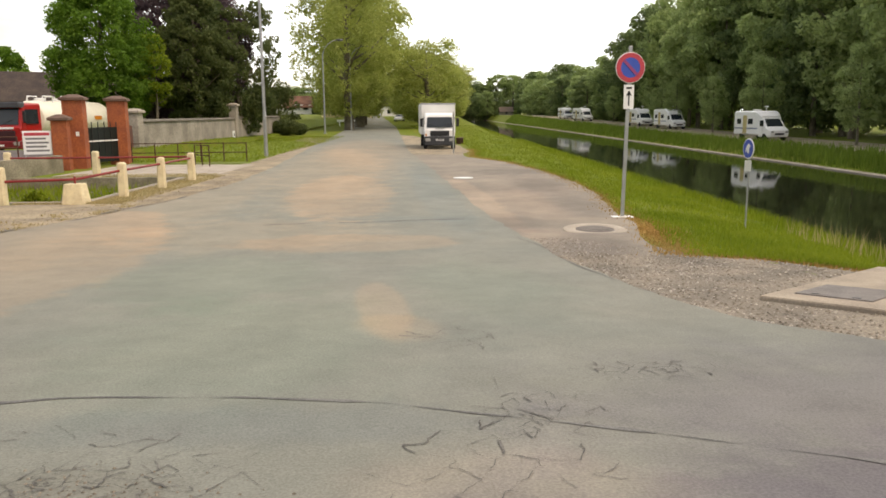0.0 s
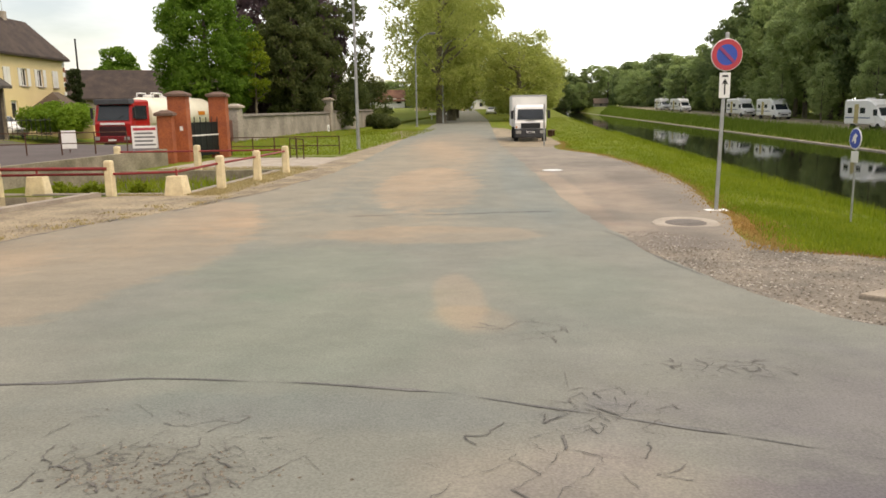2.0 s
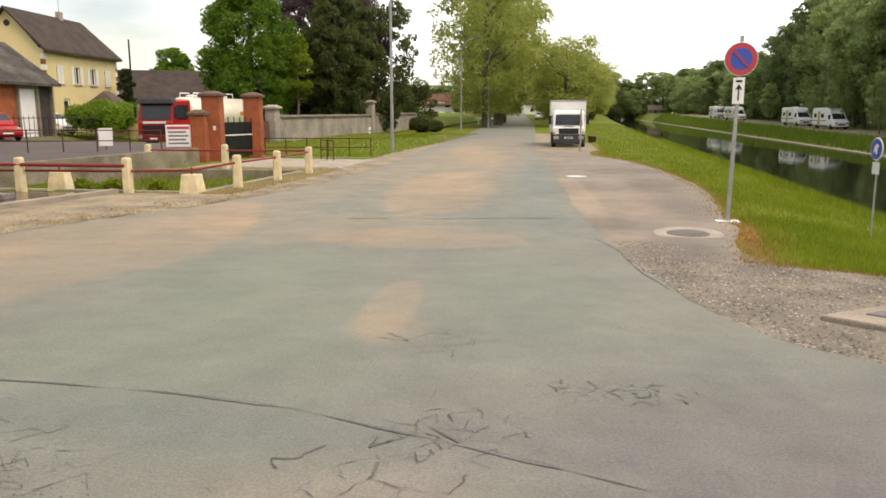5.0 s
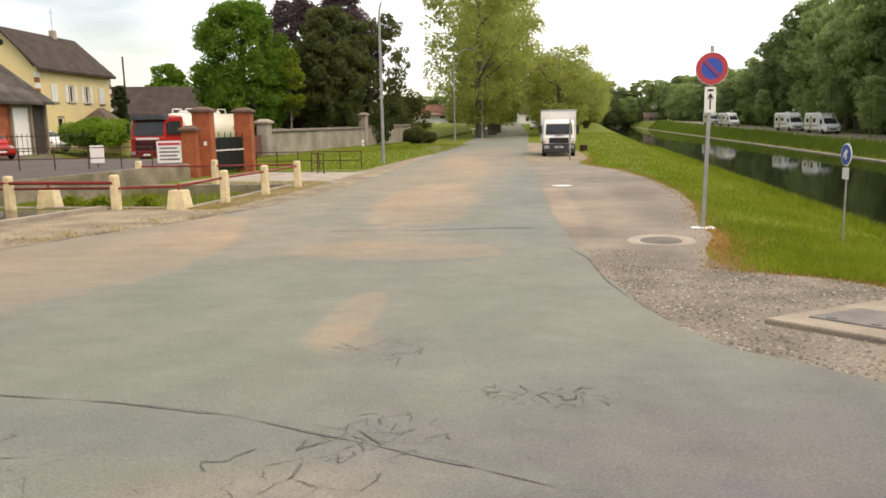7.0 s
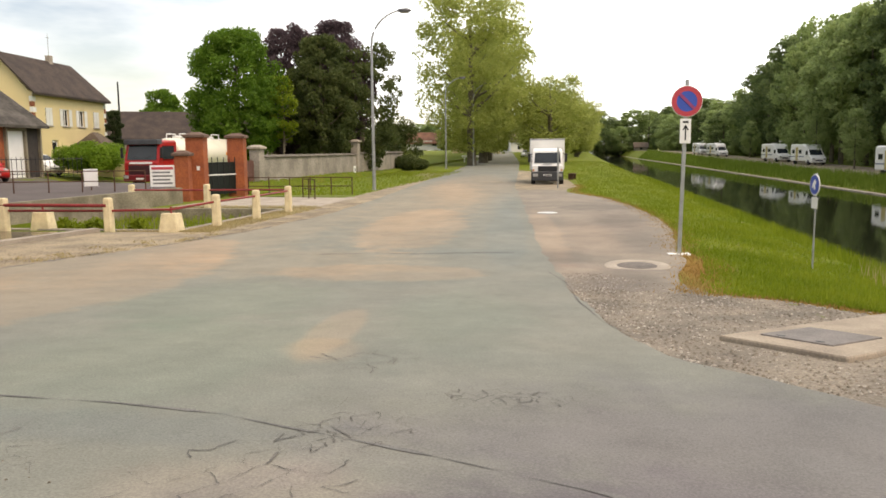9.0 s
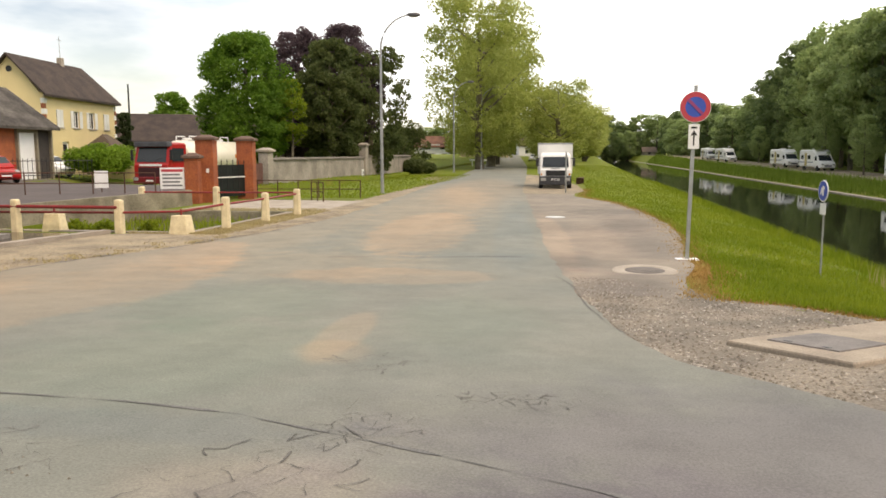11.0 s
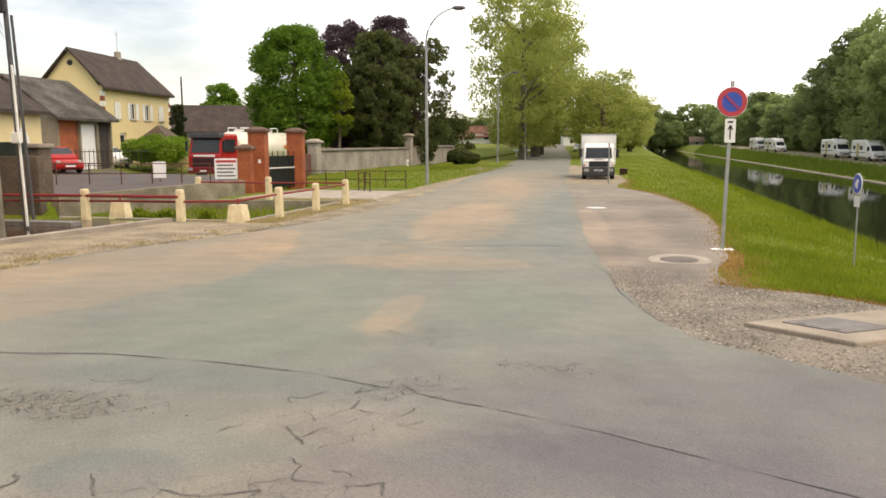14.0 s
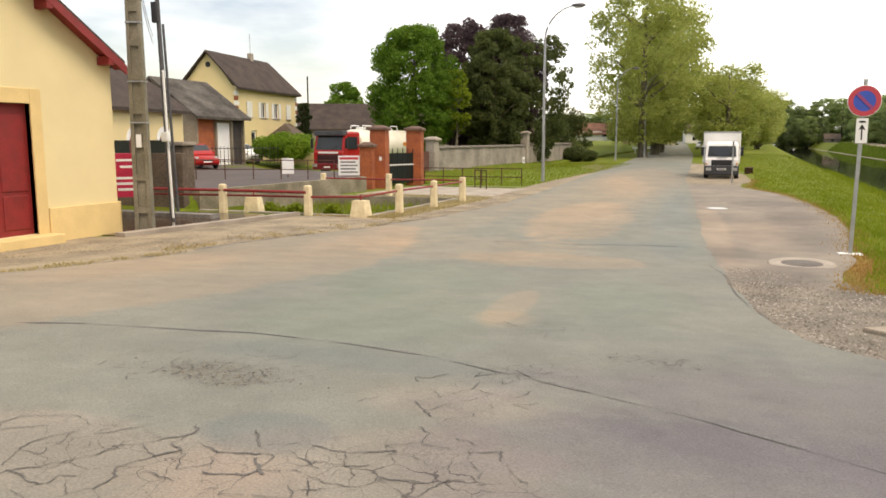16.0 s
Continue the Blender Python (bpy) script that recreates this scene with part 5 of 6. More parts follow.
part("pole", Shape().bar([(0, 0, -0.1), (-0.25, 0, 6.2)], [0.05, 0.04], 8), mat("grey_pole", (0.10, 0.10, 0.105)), t, smooth=True)
solo("far_pole", Shape().bar([(-44.6, 71, 0.5), (-44.6, 71, 9.3)], [0.11, 0.08], 8), BLACK, "bare dark wooden pole behind the house", "utility pole", smooth=True)
for k, dz in enumerate((0.0, 0.35)):
    pts = [(-15.35 + (-26.5 + 15.35) * u, 15.2 + 13 * u, 8.2 - dz - 1.1 * math.sin(math.pi * u) * 0.4 - 0.8 * u) for u in [i / 10 for i in range(11)]]
    solo("cable", Shape().bar(pts, 0.012, 5), BLACK, "thin black overhead cable", "cable")

# banner and wall beside the building
w = thing("yard_side_wall", pose(0, 0, 0), "brown stained concrete wall topped with dark green panels", "wall")
part("wall_panel", Shape().box((-24.5, 20.3, 0), (-18.35, 20.6, 2.05), 0.02), BROWNWALL, w)
for k in range(3):
    part("screen_panel", Shape().box((-24.4 + 1.85 * k, 20.38, 2.05), (-22.62 + 1.85 * k, 20.42, 2.5), 0.005), mat("dark_green_mesh", (0.022, 0.03, 0.024), 0.7), w, "dark green screen panel")
t = thing("gate_pier", pose(-19.35, 21.5, 0), "square concrete gate pier with a flat cap", "pier")
part("shaft", Shape().box((-0.30, -0.30, 0), (0.30, 0.30, 2.3), 0.03), BROWNWALL, t)
part("cap", Shape().box((-0.38, -0.38, 2.3), (0.38, 0.38, 2.45), 0.03), CONCRETE, t)
t = thing("red_banner", pose(-17.75, 17.1, 0.75, 0, 0, 46), "red notice banner with white lettering", "banner")
part("board", Shape().box((-0.45, -0.015, 0), (0.45, 0.015, 1.35), 0.01), mat("banner_red", (0.55, 0.02, 0.07), 0.5), t)
for k, (z, w) in enumerate(((1.1, 0.3), (0.9, 0.2), (0.55, 0.34), (0.38, 0.34), (0.2, 0.28))):
    part("text_bar", Shape().box((-w, -0.022, z), (w, -0.016, z + 0.075)), WHITE, t)
for k in (-0.4, 0.4):
    part("leg", Shape().bar([(k, 0.03, -0.75), (k, 0.03, 1.3)], 0.025), STEEL, t)


# ---- gate pillars, wall and railings ----
def brick_pillar(x, y, w, h, label, cap=True):
    z0 = ground_z(x, y) if x > -18.2 else 0.0
    t = thing("brick_pillar", pose(x, y, z0, 0, 0, 12), label, "pillar", "gate pillars")
    core = Shape()
    rows = int(h / 0.079)
    for k in range(rows):
        z, e = k * 0.079, 0.004 * ((k * 7) % 3)
        core.box((-w + e, -w + e, z + 0.009), (w - e, w - e, z + 0.079))
    core.box((-w + 0.016, -w + 0.016, 0), (w - 0.016, w - 0.016, rows * 0.079))
    part("brickwork", core, BRICK, t)
    if cap:
        part("cap", Shape().rings([[(sx * q, sy * q, z) for sx, sy in ((-1, -1), (1, -1), (1, 1), (-1, 1))] for q, z in ((w + 0.02, rows * 0.079), (w + 0.10, rows * 0.079 + 0.03), (w + 0.10, rows * 0.079 + 0.13), (w * 0.4, rows * 0.079 + 0.27))]), mat("brown_cap", (0.16, 0.10, 0.075), 0.9), t, "dark moulded cap")
    return t


brick_pillar(-18.15, 33.9, 0.32, 2.2, "lower orange brick pillar beside the gate")
p = brick_pillar(-18.0, 35.0, 0.42, 3.05, "tall orange brick gate pillar with a dark cap")
part("notice", Shape().box((0.08, -0.45, 1.45), (0.22, -0.43, 1.65)), WHITE, p, "small white notice")
brick_pillar(-17.35, 38.1, 0.42, 3.05, "tall orange brick gate pillar with a dark cap")
gate = thing("yard_gate", pose(-17.9, 35.4, 0.05, 0, 0, 76), "closed dark green sheet-metal yard gate", "gate")
part("leaf", Shape().box((0.1, -0.03, 0.15), (2.4, 0.03, 1.75), 0.01), mat("gate_green", (0.012, 0.018, 0.016), 0.5, 0.2), gate)
for k in range(6):
    part("upright", Shape().box((0.12 + k * 0.44, -0.05, 0.1), (0.17 + k * 0.44, -0.032, 2.0)), BLACK, gate)
part("crossbar", Shape().box((0.1, -0.07, 1.1), (2.4, -0.052, 1.16)), WHITEPL, gate)
board = thing("notice_board", pose(-18.95, 33.4, 0.72, 0, 0, 22), "white notice board with red and black lettering", "sign")
part("panel", Shape().box((-0.55, -0.02, 0), (0.55, 0.02, 1.0), 0.01), WHITE, board)
part("text_bar", Shape().box((-0.48, -0.028, 0.80), (0.48, -0.021, 0.92)), SIGNRED, board)
for k in range(4):
    part("text_bar", Shape().box((-0.44, -0.028, 0.12 + k * 0.17), (0.44 - 0.1 * (k % 2), -0.021, 0.20 + k * 0.17)), mat("grey_print", (0.2, 0.2, 0.2), 0.6), board)
for k in (-0.5, 0.5):
    part("leg", Shape().bar([(k, 0.03, -0.5), (k, 0.03, 0.9)], 0.03), STEEL, board)
notice = thing("white_notice", pose(-22.1, 32.6, ground_z(-22.1, 32.6), 0, 0, 25), "small white notice on the railing", "sign")
part("panel", Shape().box((-0.3, -0.015, 0.2), (0.3, 0.015, 1.0), 0.01), WHITE, notice)
part("post", Shape().bar([(0, 0.03, -0.1), (0, 0.03, 0.9)], 0.025), RUST, notice)

gz = rise(66)
w = thing("garden_wall", pose(-19.2, 41.4, 0, 0, 0, 90), "long weathered rendered garden wall with stone piers", "wall")
part("wall_panel", Shape().box((4.0, -0.15, -0.1), (25.0, 0.15, 1.95), 0.02), WALL_STONE, w)
part("wall_panel", Shape().box((25.8, -0.15, -0.1), (44, 0.15, 2.05), 0.02), WALL_STONE, w)
for x0, x1, z in ((4.0, 25.0, 1.95), (25.8, 44, 2.05)):
    part("coping", Shape().prism([(-0.24, z), (0.24, z), (0.24, z + 0.05), (0, z + 0.17), (-0.24, z + 0.05)], x0, x1, "x"), mat("mossy_coping", (0.17, 0.15, 0.12), 0.95, 0, 0.4, 1.5, 14, 0.5), w)
for x, h in ((3.6, 2.45), (25.4, 3.05)):
    part("pier", Shape().box((x - 0.42, -0.32, -0.1), (x + 0.42, 0.32, h), 0.04), WALL_STONE, w)
    part("pier_cap", Shape().rings([[(x + sx * q, sy * q * 0.8, z) for sx, sy in ((-1, -1), (1, -1), (1, 1), (-1, 1))] for q, z in ((0.44, h), (0.54, h + 0.04), (0.54, h + 0.14), (0.2, h + 0.28))]), PALE_CONC, w)
part("meter_box", Shape().box((24.0, -0.24, 0.35), (24.6, -0.16, 1.0), 0.02), WHITE, w, "white meter box with a dark number plate")
part("plate_bar", Shape().box((24.15, -0.25, 0.55), (24.4, -0.242, 0.8)), BLACK, w)
fence = thing("brown_gate", pose(-18.0, 38.9, 0, 0, 0, 102), "rust-brown sheet gate between pillar and wall", "gate")
for k in range(11):
    part("board", Shape().box((0.02 + k * 0.5, -0.03, 0.12), (0.49 + k * 0.5, 0.03, 1.78 + 0.03 * (k % 2)), 0.01), mat("brown_boards", (0.13, 0.045, 0.03), 0.75, 0, 0.3, 2, 20, 0.2), fence)
part("rail", Shape().box((0, 0.035, 1.3), (5.4, 0.07, 1.4)), RUST, fence)


def railing(pts, h, n, label, z_of=None):
    """A railing of round bars: a top and a middle rail on n posts."""
    (x0, y0), (x1, y1) = pts
    ln = math.hypot(x1 - x0, y1 - y0)
    z0, z1 = ground_z(x0, y0), ground_z(x1, y1)
    t = thing("railing", pose(x0, y0, z0, 0, 0, math.degrees(math.atan2(y1 - y0, x1 - x0))), label, "railing", "low railings")
    for z in (h, h * 0.52):
        part("bar", Shape().bar([(0, 0, z), (ln, 0, z + z1 - z0)], 0.025, 6), RUST, t, smooth=True)
    for k in range(n):
        x = ln * k / (n - 1)
        zz = (z1 - z0) * k / (n - 1)
        part("post", Shape().bar([(x, 0, zz - 0.1), (x, 0, zz + h + 0.03)], 0.03, 6), RUST, t, smooth=True)


railing([(-17.0, 38.6), (-11.4, 38.9)], 0.95, 6, "thin rusty railing across the lawn")
railing([(-13.3, 36.7), (-12.3, 35.6)], 0.95, 3, "thin rusty railing across the lawn")
railing([(-25.5, 27.5), (-19.6, 33.0)], 0.95, 7, "low rusty railing along the yard")
railing([(-35.0, 20.8), (-25.5, 27.5)], 0.95, 9, "low rusty railing along the yard")
solo("yard_surface", sheet(steps([(-60, -18.5, 3.0)]), steps([(21.5, 44, 2.0)]), 0.02), mat("yard_asphalt", (0.105, 0.085, 0.08), 0.9, 0, 0.2, 0.5, 50, 0.2), "dark reddish yard surface", "pavement", "structure")
pick = thing("picket_fence", pose(-36.5, 33.5, ground_z(-36, 34), 0, 0, 55), "dark iron picket fence in front of the barn", "fence")
for k in range(46):
    part("picket", Shape().bar([(k * 0.26, 0, 0), (k * 0.26, 0, 1.25)], 0.018, 5), BLACK, pick)
for z in (0.25, 1.1):
    part("rail", Shape().bar([(0, 0, z), (11.8, 0, z)], 0.022, 5), BLACK, pick)

for x, y, sx, sz, sd in ((-31.9, 47.2, 2.4, 2.25, 41), (-32.9, 48.8, 1.9, 2.3, 42)):
    h = thing("clipped_hedge", on_ground(x, y), "rounded bright green clipped hedge", "hedge", "hedges by the house")
    rs = np.random.RandomState(sd)
    shells = [((rs.uniform(-sx, sx) * 0.75, rs.uniform(-0.8, 0.8), rs.uniform(1.15, sz)), (0.7, 0.7, 0.5)) for _ in range(30)]
    part("leaves", leaf_cloud(shells, 10000, 0.11, sd), L_HEDGE, h)
    part("stems", trunk_shape(1.6, 0.09, 0, sd, 1.2)[0], BARK, h)
solo("low_garden_wall", Shape().box((-37.5, 50.6, 0.6), (-31.5, 50.9, 1.5), 0.02), CREAM, "low cream garden wall before the house", "wall", "structure")
for sd, (x, y, r) in enumerate(((-15.6, 21.6, 0.5), (-14.5, 21.5, 0.38), (-13.0, 21.4, 0.28))):
    c = thing("weed_clump", pose(x, y, -0.8), "rank green weeds growing in the culvert", "plant", "weeds in the culvert")
    part("leaves", leaf_cloud([((0, 0, 0.62), (r * 1.4, r * 0.6, 0.5)), ((r * 0.9, 0, 0.5), (r * 0.8, 0.3, 0.4))], 1500, 0.08, 60 + sd), L_GRASS, c)
solo("roadside_bush", leaf_cloud([((-17.8, 82, 1.0), (1.6, 1.2, 0.8)), ((-16.6, 83, 0.8), (1.0, 0.9, 0.6))], 5000, 0.13, 77), L_CONIFER, "low dark bush beside the wall", "bush")


# ---- vehicles ----
def wheel(parent, x, y, r, w):
    ty = part("wheel", Shape().lathe([(r * 0.6, -w / 2), (r * 0.93, -w / 2), (r, -w * 0.35), (r, w * 0.35), (r * 0.93, w / 2), (r * 0.6, w / 2)], 20, "x"), RUBBER, parent, at=pose(x, y, r), smooth=True)
    part("rim", Shape().lathe([(r * 0.6, -w * 0.42), (r * 0.5, -w * 0.3), (r * 0.2, -w * 0.36), (0.02, -w * 0.36), (0.02, w * 0.36), (r * 0.2, w * 0.36), (r * 0.5, w * 0.3), (r * 0.6, w * 0.42)], 16, "x"), STEEL, ty, smooth=True)
    return ty


def section(w, z0, z1, c, y):
    """One rounded cross-section of a vehicle's body."""
    return [(-w + c, y, z0), (w - c, y, z0), (w, y, z0 + c), (w, y, z1 - c), (w - c, y, z1), (-w + c, y, z1), (-w, y, z1 - c), (-w, y, z0 + c)]


def lorry_cab(t, W, H, paint, z0, depth, glass=(0.60, 0.88)):
    cab = part("cab", Shape().rings([section(W * 0.97, z0, H * 0.52, 0.08, -0.02), section(W, z0, H * 0.56, 0.08, 0.06), section(W * 0.98, z0, H * 0.93, 0.1, 0.34), section(W * 0.95, z0, H, 0.12, 0.6), section(W * 0.97, z0, H, 0.1, depth)]), paint, t, smooth=False)
    yb, yt, zb, zt = 0.07, 0.33, H * glass[0], H * glass[1]
    g = 0.03
    part("windscreen", Shape().add([(-W * 0.85, yb - g, zb), (W * 0.85, yb - g, zb), (W * 0.81, yt - g, zt), (-W * 0.81, yt - g, zt), (-W * 0.85, yb + 0.1, zb), (W * 0.85, yb + 0.1, zb), (W * 0.81, yt + 0.1, zt), (-W * 0.81, yt + 0.1, zt)], [(0, 1, 2, 3), (7, 6, 5, 4), (0, 4, 5, 1), (1, 5, 6, 2), (2, 6, 7, 3), (3, 7, 4, 0)]), GLASS, cab)
    for s in (-1, 1):
        part("side_window", Shape().box((s * W - 0.02 * (s < 0) - 0.0, 0.5, H * 0.6), (s * W + 0.02 * (s > 0), depth - 0.35, H * 0.88)), GLASS, cab)
        part("mirror", Shape().box((s * (W + 0.18) - 0.09, 0.05, H * 0.62), (s * (W + 0.18) + 0.09, 0.15, H * 0.85), 0.03), BLACK, cab)
        part("mirror_arm", Shape().bar([(s * W, 0.2, H * 0.84), (s * (W + 0.18), 0.12, H * 0.82)], 0.02), BLACK, cab)
        part("wiper", Shape().bar([(s * 0.15, -0.01, zb + 0.03), (s * 0.7, 0.1, zb + 0.28)], 0.012, 5), BLACK, cab)
    return cab


def box_lorry():
    t = thing("box_lorry", pose(-1.68, 50.8, ground_z(-1.7, 52) + 0.02, 0, 0, 3), "white box lorry parked on the grass verge", "lorry")
    W = 1.0
    cab = lorry_cab(t, W, 2.36, WHITE, 0.62, 1.75)
    part("grille", Shape().box((-0.62, -0.07, 0.86), (0.62, -0.02, 1.2), 0.02), BLACK, cab, "black grille")
    part("badge_bar", Shape().box((-0.3, -0.05, 1.30), (0.3, -0.03, 1.36)), STEEL, cab)
    b = part("bumper", Shape().box((-W, -0.14, 0.26), (W, 0.1, 0.84), 0.05), mat("dark_bumper", (0.045, 0.047, 0.052), 0.6), t, "dark moulded bumper")
    for s in (-1, 1):
        part("headlight", Shape().box((s * 0.78 - 0.17, -0.16, 0.52), (s * 0.78 + 0.17, -0.135, 0.72), 0.02), LAMPGLASS, b)
        part("indicator", Shape().box((s * 0.9 - 0.05, -0.05, 0.88), (s * 0.9 + 0.05, -0.018, 1.0), 0.01), ORANGE, cab)
    part("number_plate", Shape().box((-0.26, -0.155, 0.56), (0.26, -0.142, 0.67)), WHITE, b)
    part("plate_bar", Shape().box((-0.2, -0.162, 0.585), (0.2, -0.156, 0.645)), BLACK, b)
    part("fuel_tank", Shape().box((0.55, 2.2, 0.45), (1.05, 3.3, 0.85), 0.06), STEEL, t)
    box = part("cargo_box", Shape().box((-1.16, 1.85, 0.92), (1.16, 7.3, 2.98), 0.05), WHITEPL, t, "white cargo box")
    part("edge_trim", Shape().box((-1.18, 1.83, 2.9), (1.18, 1.87, 3.0), 0.01), STEEL, box)
    part("chassis", Shape().box((-0.42, 0.6, 0.5), (0.42, 7.2, 0.78)), BLACK, t)
    for s in (-1, 1):
        wheel(t, s * 0.92, 0.75, 0.42, 0.26)
        wheel(t, s * 0.88, 5.4, 0.42, 0.36)


box_lorry()


def tanker():
    t = thing("tanker_lorry", pose(-26.9, 44.9, ground_z(-26.9, 46) + 0.0, 0, 0, -4), "red tanker lorry with a long ivory tank", "lorry")
    W, H = 1.24, 2.95
    cab = lorry_cab(t, W, H, RED, 0.75, 2.1, (0.585, 0.90))
    part("visor", Shape().box((-W * 0.96, 0.02, H * 0.91), (W * 0.96, 0.62, H * 1.02), 0.04), mat("dark_visor", (0.07, 0.075, 0.085), 0.4), cab, "dark sun visor over the windscreen")
    part("grille", Shape().box((-0.9, -0.08, 0.78), (0.9, -0.02, 1.38), 0.03), mat("dark_grille", (0.05, 0.012, 0.014), 0.5), cab, "dark slatted grille")
    part("lettering_bar", Shape().box((-0.8, -0.075, 1.47), (0.8, -0.02, 1.6)), WHITE, cab, "white lettering across the front")
    b = part("bumper", Shape().box((-W, -0.2, 0.35), (W, 0.15, 0.8), 0.06), mat("bumper_dark_red", (0.20, 0.012, 0.014), 0.5), t, "dark red bumper")
    for s in (-1, 1):
        part("headlight", Shape().box((s * 1.0 - 0.18, -0.22, 0.55), (s * 1.0 + 0.18, -0.19, 0.76), 0.02), LAMPGLASS, b)
    part("plate_bar", Shape().box((-0.26, -0.215, 0.5), (0.26, -0.205, 0.6)), WHITE, b)
    tank = part("tank", Shape().lathe([(0.0, 2.55), (0.75, 2.6), (1.05, 2.75), (1.14, 3.0), (1.14, 10.8), (1.05, 11.05), (0.7, 11.2), (0, 11.25)], 24, "y", (0, 0, 2.0)), CREAMTANK, t, "long ivory tank", smooth=True)
    for y in (4.2, 6.2, 8.2):
        hatch = part("hatch", Shape().lathe([(0.34, 3.1), (0.34, 3.25), (0.3, 3.3), (0, 3.32)], 16, "z", (0, y, 0)), WHITEPL, tank, smooth=True)
        for s in (-0.5, 0.5):
            part("guard_rail", Shape().bar([(s, y - 0.6, 3.0), (s, y - 0.5, 3.42), (s, y + 0.5, 3.42), (s, y + 0.6, 3.0)], 0.04, 6), WHITE, hatch)
    part("logo_bar", Shape().box((1.12, 8.6, 1.95), (1.17, 9.5, 2.2)), ORANGE, tank)
    part("chassis", Shape().box((-0.45, 0.8, 0.6), (0.45, 10.9, 0.95)), BLACK, t)
    part("side_skirt", Shape().box((0.95, 3.4, 0.5), (1.1, 7.6, 1.0), 0.03), BLACK, t)
    for s in (-1, 1):
        for y in (1.1, 8.4, 9.7):
            wheel(t, s * 1.02, y, 0.5, 0.32)


tanker()


def car(x, y, z, rz, paint, label, L=4.0, W=0.84, H=1.36):
    t = thing("car", pose(x, y, z, 0, 0, rz), label, "car")
    body = part("body", Shape().rings([section(W * 0.72, 0.32, 0.58, 0.06, 0), section(W * 0.94, 0.22, 0.68, 0.08, 0.14), section(W, 0.2, 0.76, 0.1, 0.6), section(W, 0.2, 0.86, 0.1, 1.1), section(W, 0.2, 0.9, 0.1, L * 0.6), section(W, 0.22, 0.92, 0.1, L * 0.85), section(W * 0.95, 0.25, 0.86, 0.1, L - 0.1), section(W * 0.82, 0.35, 0.75, 0.08, L)]), paint, t, smooth=True)
    cabin = part("cabin", Shape().rings([section(W * 0.93, 0.84, 0.88, 0.01, 0.95), section(W * 0.80, 0.84, H - 0.05, 0.1, 1.62), section(W * 0.76, 0.84, H, 0.12, 2.1), section(W * 0.76, 0.84, H - 0.04, 0.12, L * 0.7), section(W * 0.86, 0.84, 0.93, 0.02, L * 0.93)]), paint, body, smooth=True)
    part("windscreen", Shape().add([(-W * 0.82, 1.0, 0.91), (W * 0.82, 1.0, 0.91), (W * 0.68, 1.58, H - 0.06), (-W * 0.68, 1.58, H - 0.06), (-W * 0.82, 1.1, 0.91), (W * 0.82, 1.1, 0.91), (W * 0.68, 1.68, H - 0.06), (-W * 0.68, 1.68, H - 0.06)], [(0, 1, 2, 3), (7, 6, 5, 4), (0, 4, 5, 1), (1, 5, 6, 2), (2, 6, 7, 3), (3, 7, 4, 0)]), GLASS, body)
    for s in (-1, 1):
        part("side_window", Shape().add([(s * W * 0.90, 1.35, 0.93), (s * W * 0.93, L * 0.8, 0.95), (s * W * 0.80, L * 0.66, H - 0.12), (s * W * 0.82, 1.72, H - 0.12), (s * W * 0.7, 1.35, 0.93), (s * W * 0.7, L * 0.8, 0.95), (s * W * 0.6, L * 0.66, H - 0.12), (s * W * 0.6, 1.72, H - 0.12)], [(0, 1, 2, 3), (7, 6, 5, 4), (0, 4, 5, 1), (1, 5, 6, 2), (2, 6, 7, 3), (3, 7, 4, 0)]), GLASS, body)
        part("headlight", Shape().lathe([(0.0, -0.02), (0.1, 0.0), (0.15, 0.08), (0.15, 0.2), (0, 0.22)], 14, "y", (s * W * 0.7, 0.08, 0.6)), LAMPGLASS, body, smooth=True)
        part("wing_mirror", Shape().box((s * (W + 0.06) - 0.09, 1.25, 0.9), (s * (W + 0.06) + 0.09, 1.37, 1.02), 0.03), paint, body)
        part("door_line", Shape().box((s * W - 0.004, 1.5, 0.3), (s * W + 0.004, 1.51, 0.86)), BLACK, body)
        for y0 in (0.78, L - 0.82):
            wheel(t, s * (W - 0.08), y0, 0.3, 0.2)
    part("grille", Shape().box((-0.34, -0.01, 0.47), (0.34, 0.06, 0.53), 0.02), BLACK, body)
    part("lower_intake", Shape().box((-0.5, 0.01, 0.27), (0.5, 0.12, 0.37), 0.03), BLACK, body)
    part("plate_bar", Shape().box((-0.26, -0.02, 0.385), (0.26, 0.0, 0.465)), WHITE, body)
    return t


car(-9.3, 150.0, ground_z(-9.3, 150) + 0.04, -4, SILVER, "silver coupe on the road facing the junction")
car(-30.4, 36.6, ground_z(-31, 37) + 0.02, 60, RED, "red hatchback parked before the barn", H=1.5)
car(-34.6, 47.2, ground_z(-34.6, 47.2) + 0.02, 70, WHITE, "white hatchback parked beside the house", H=1.45)


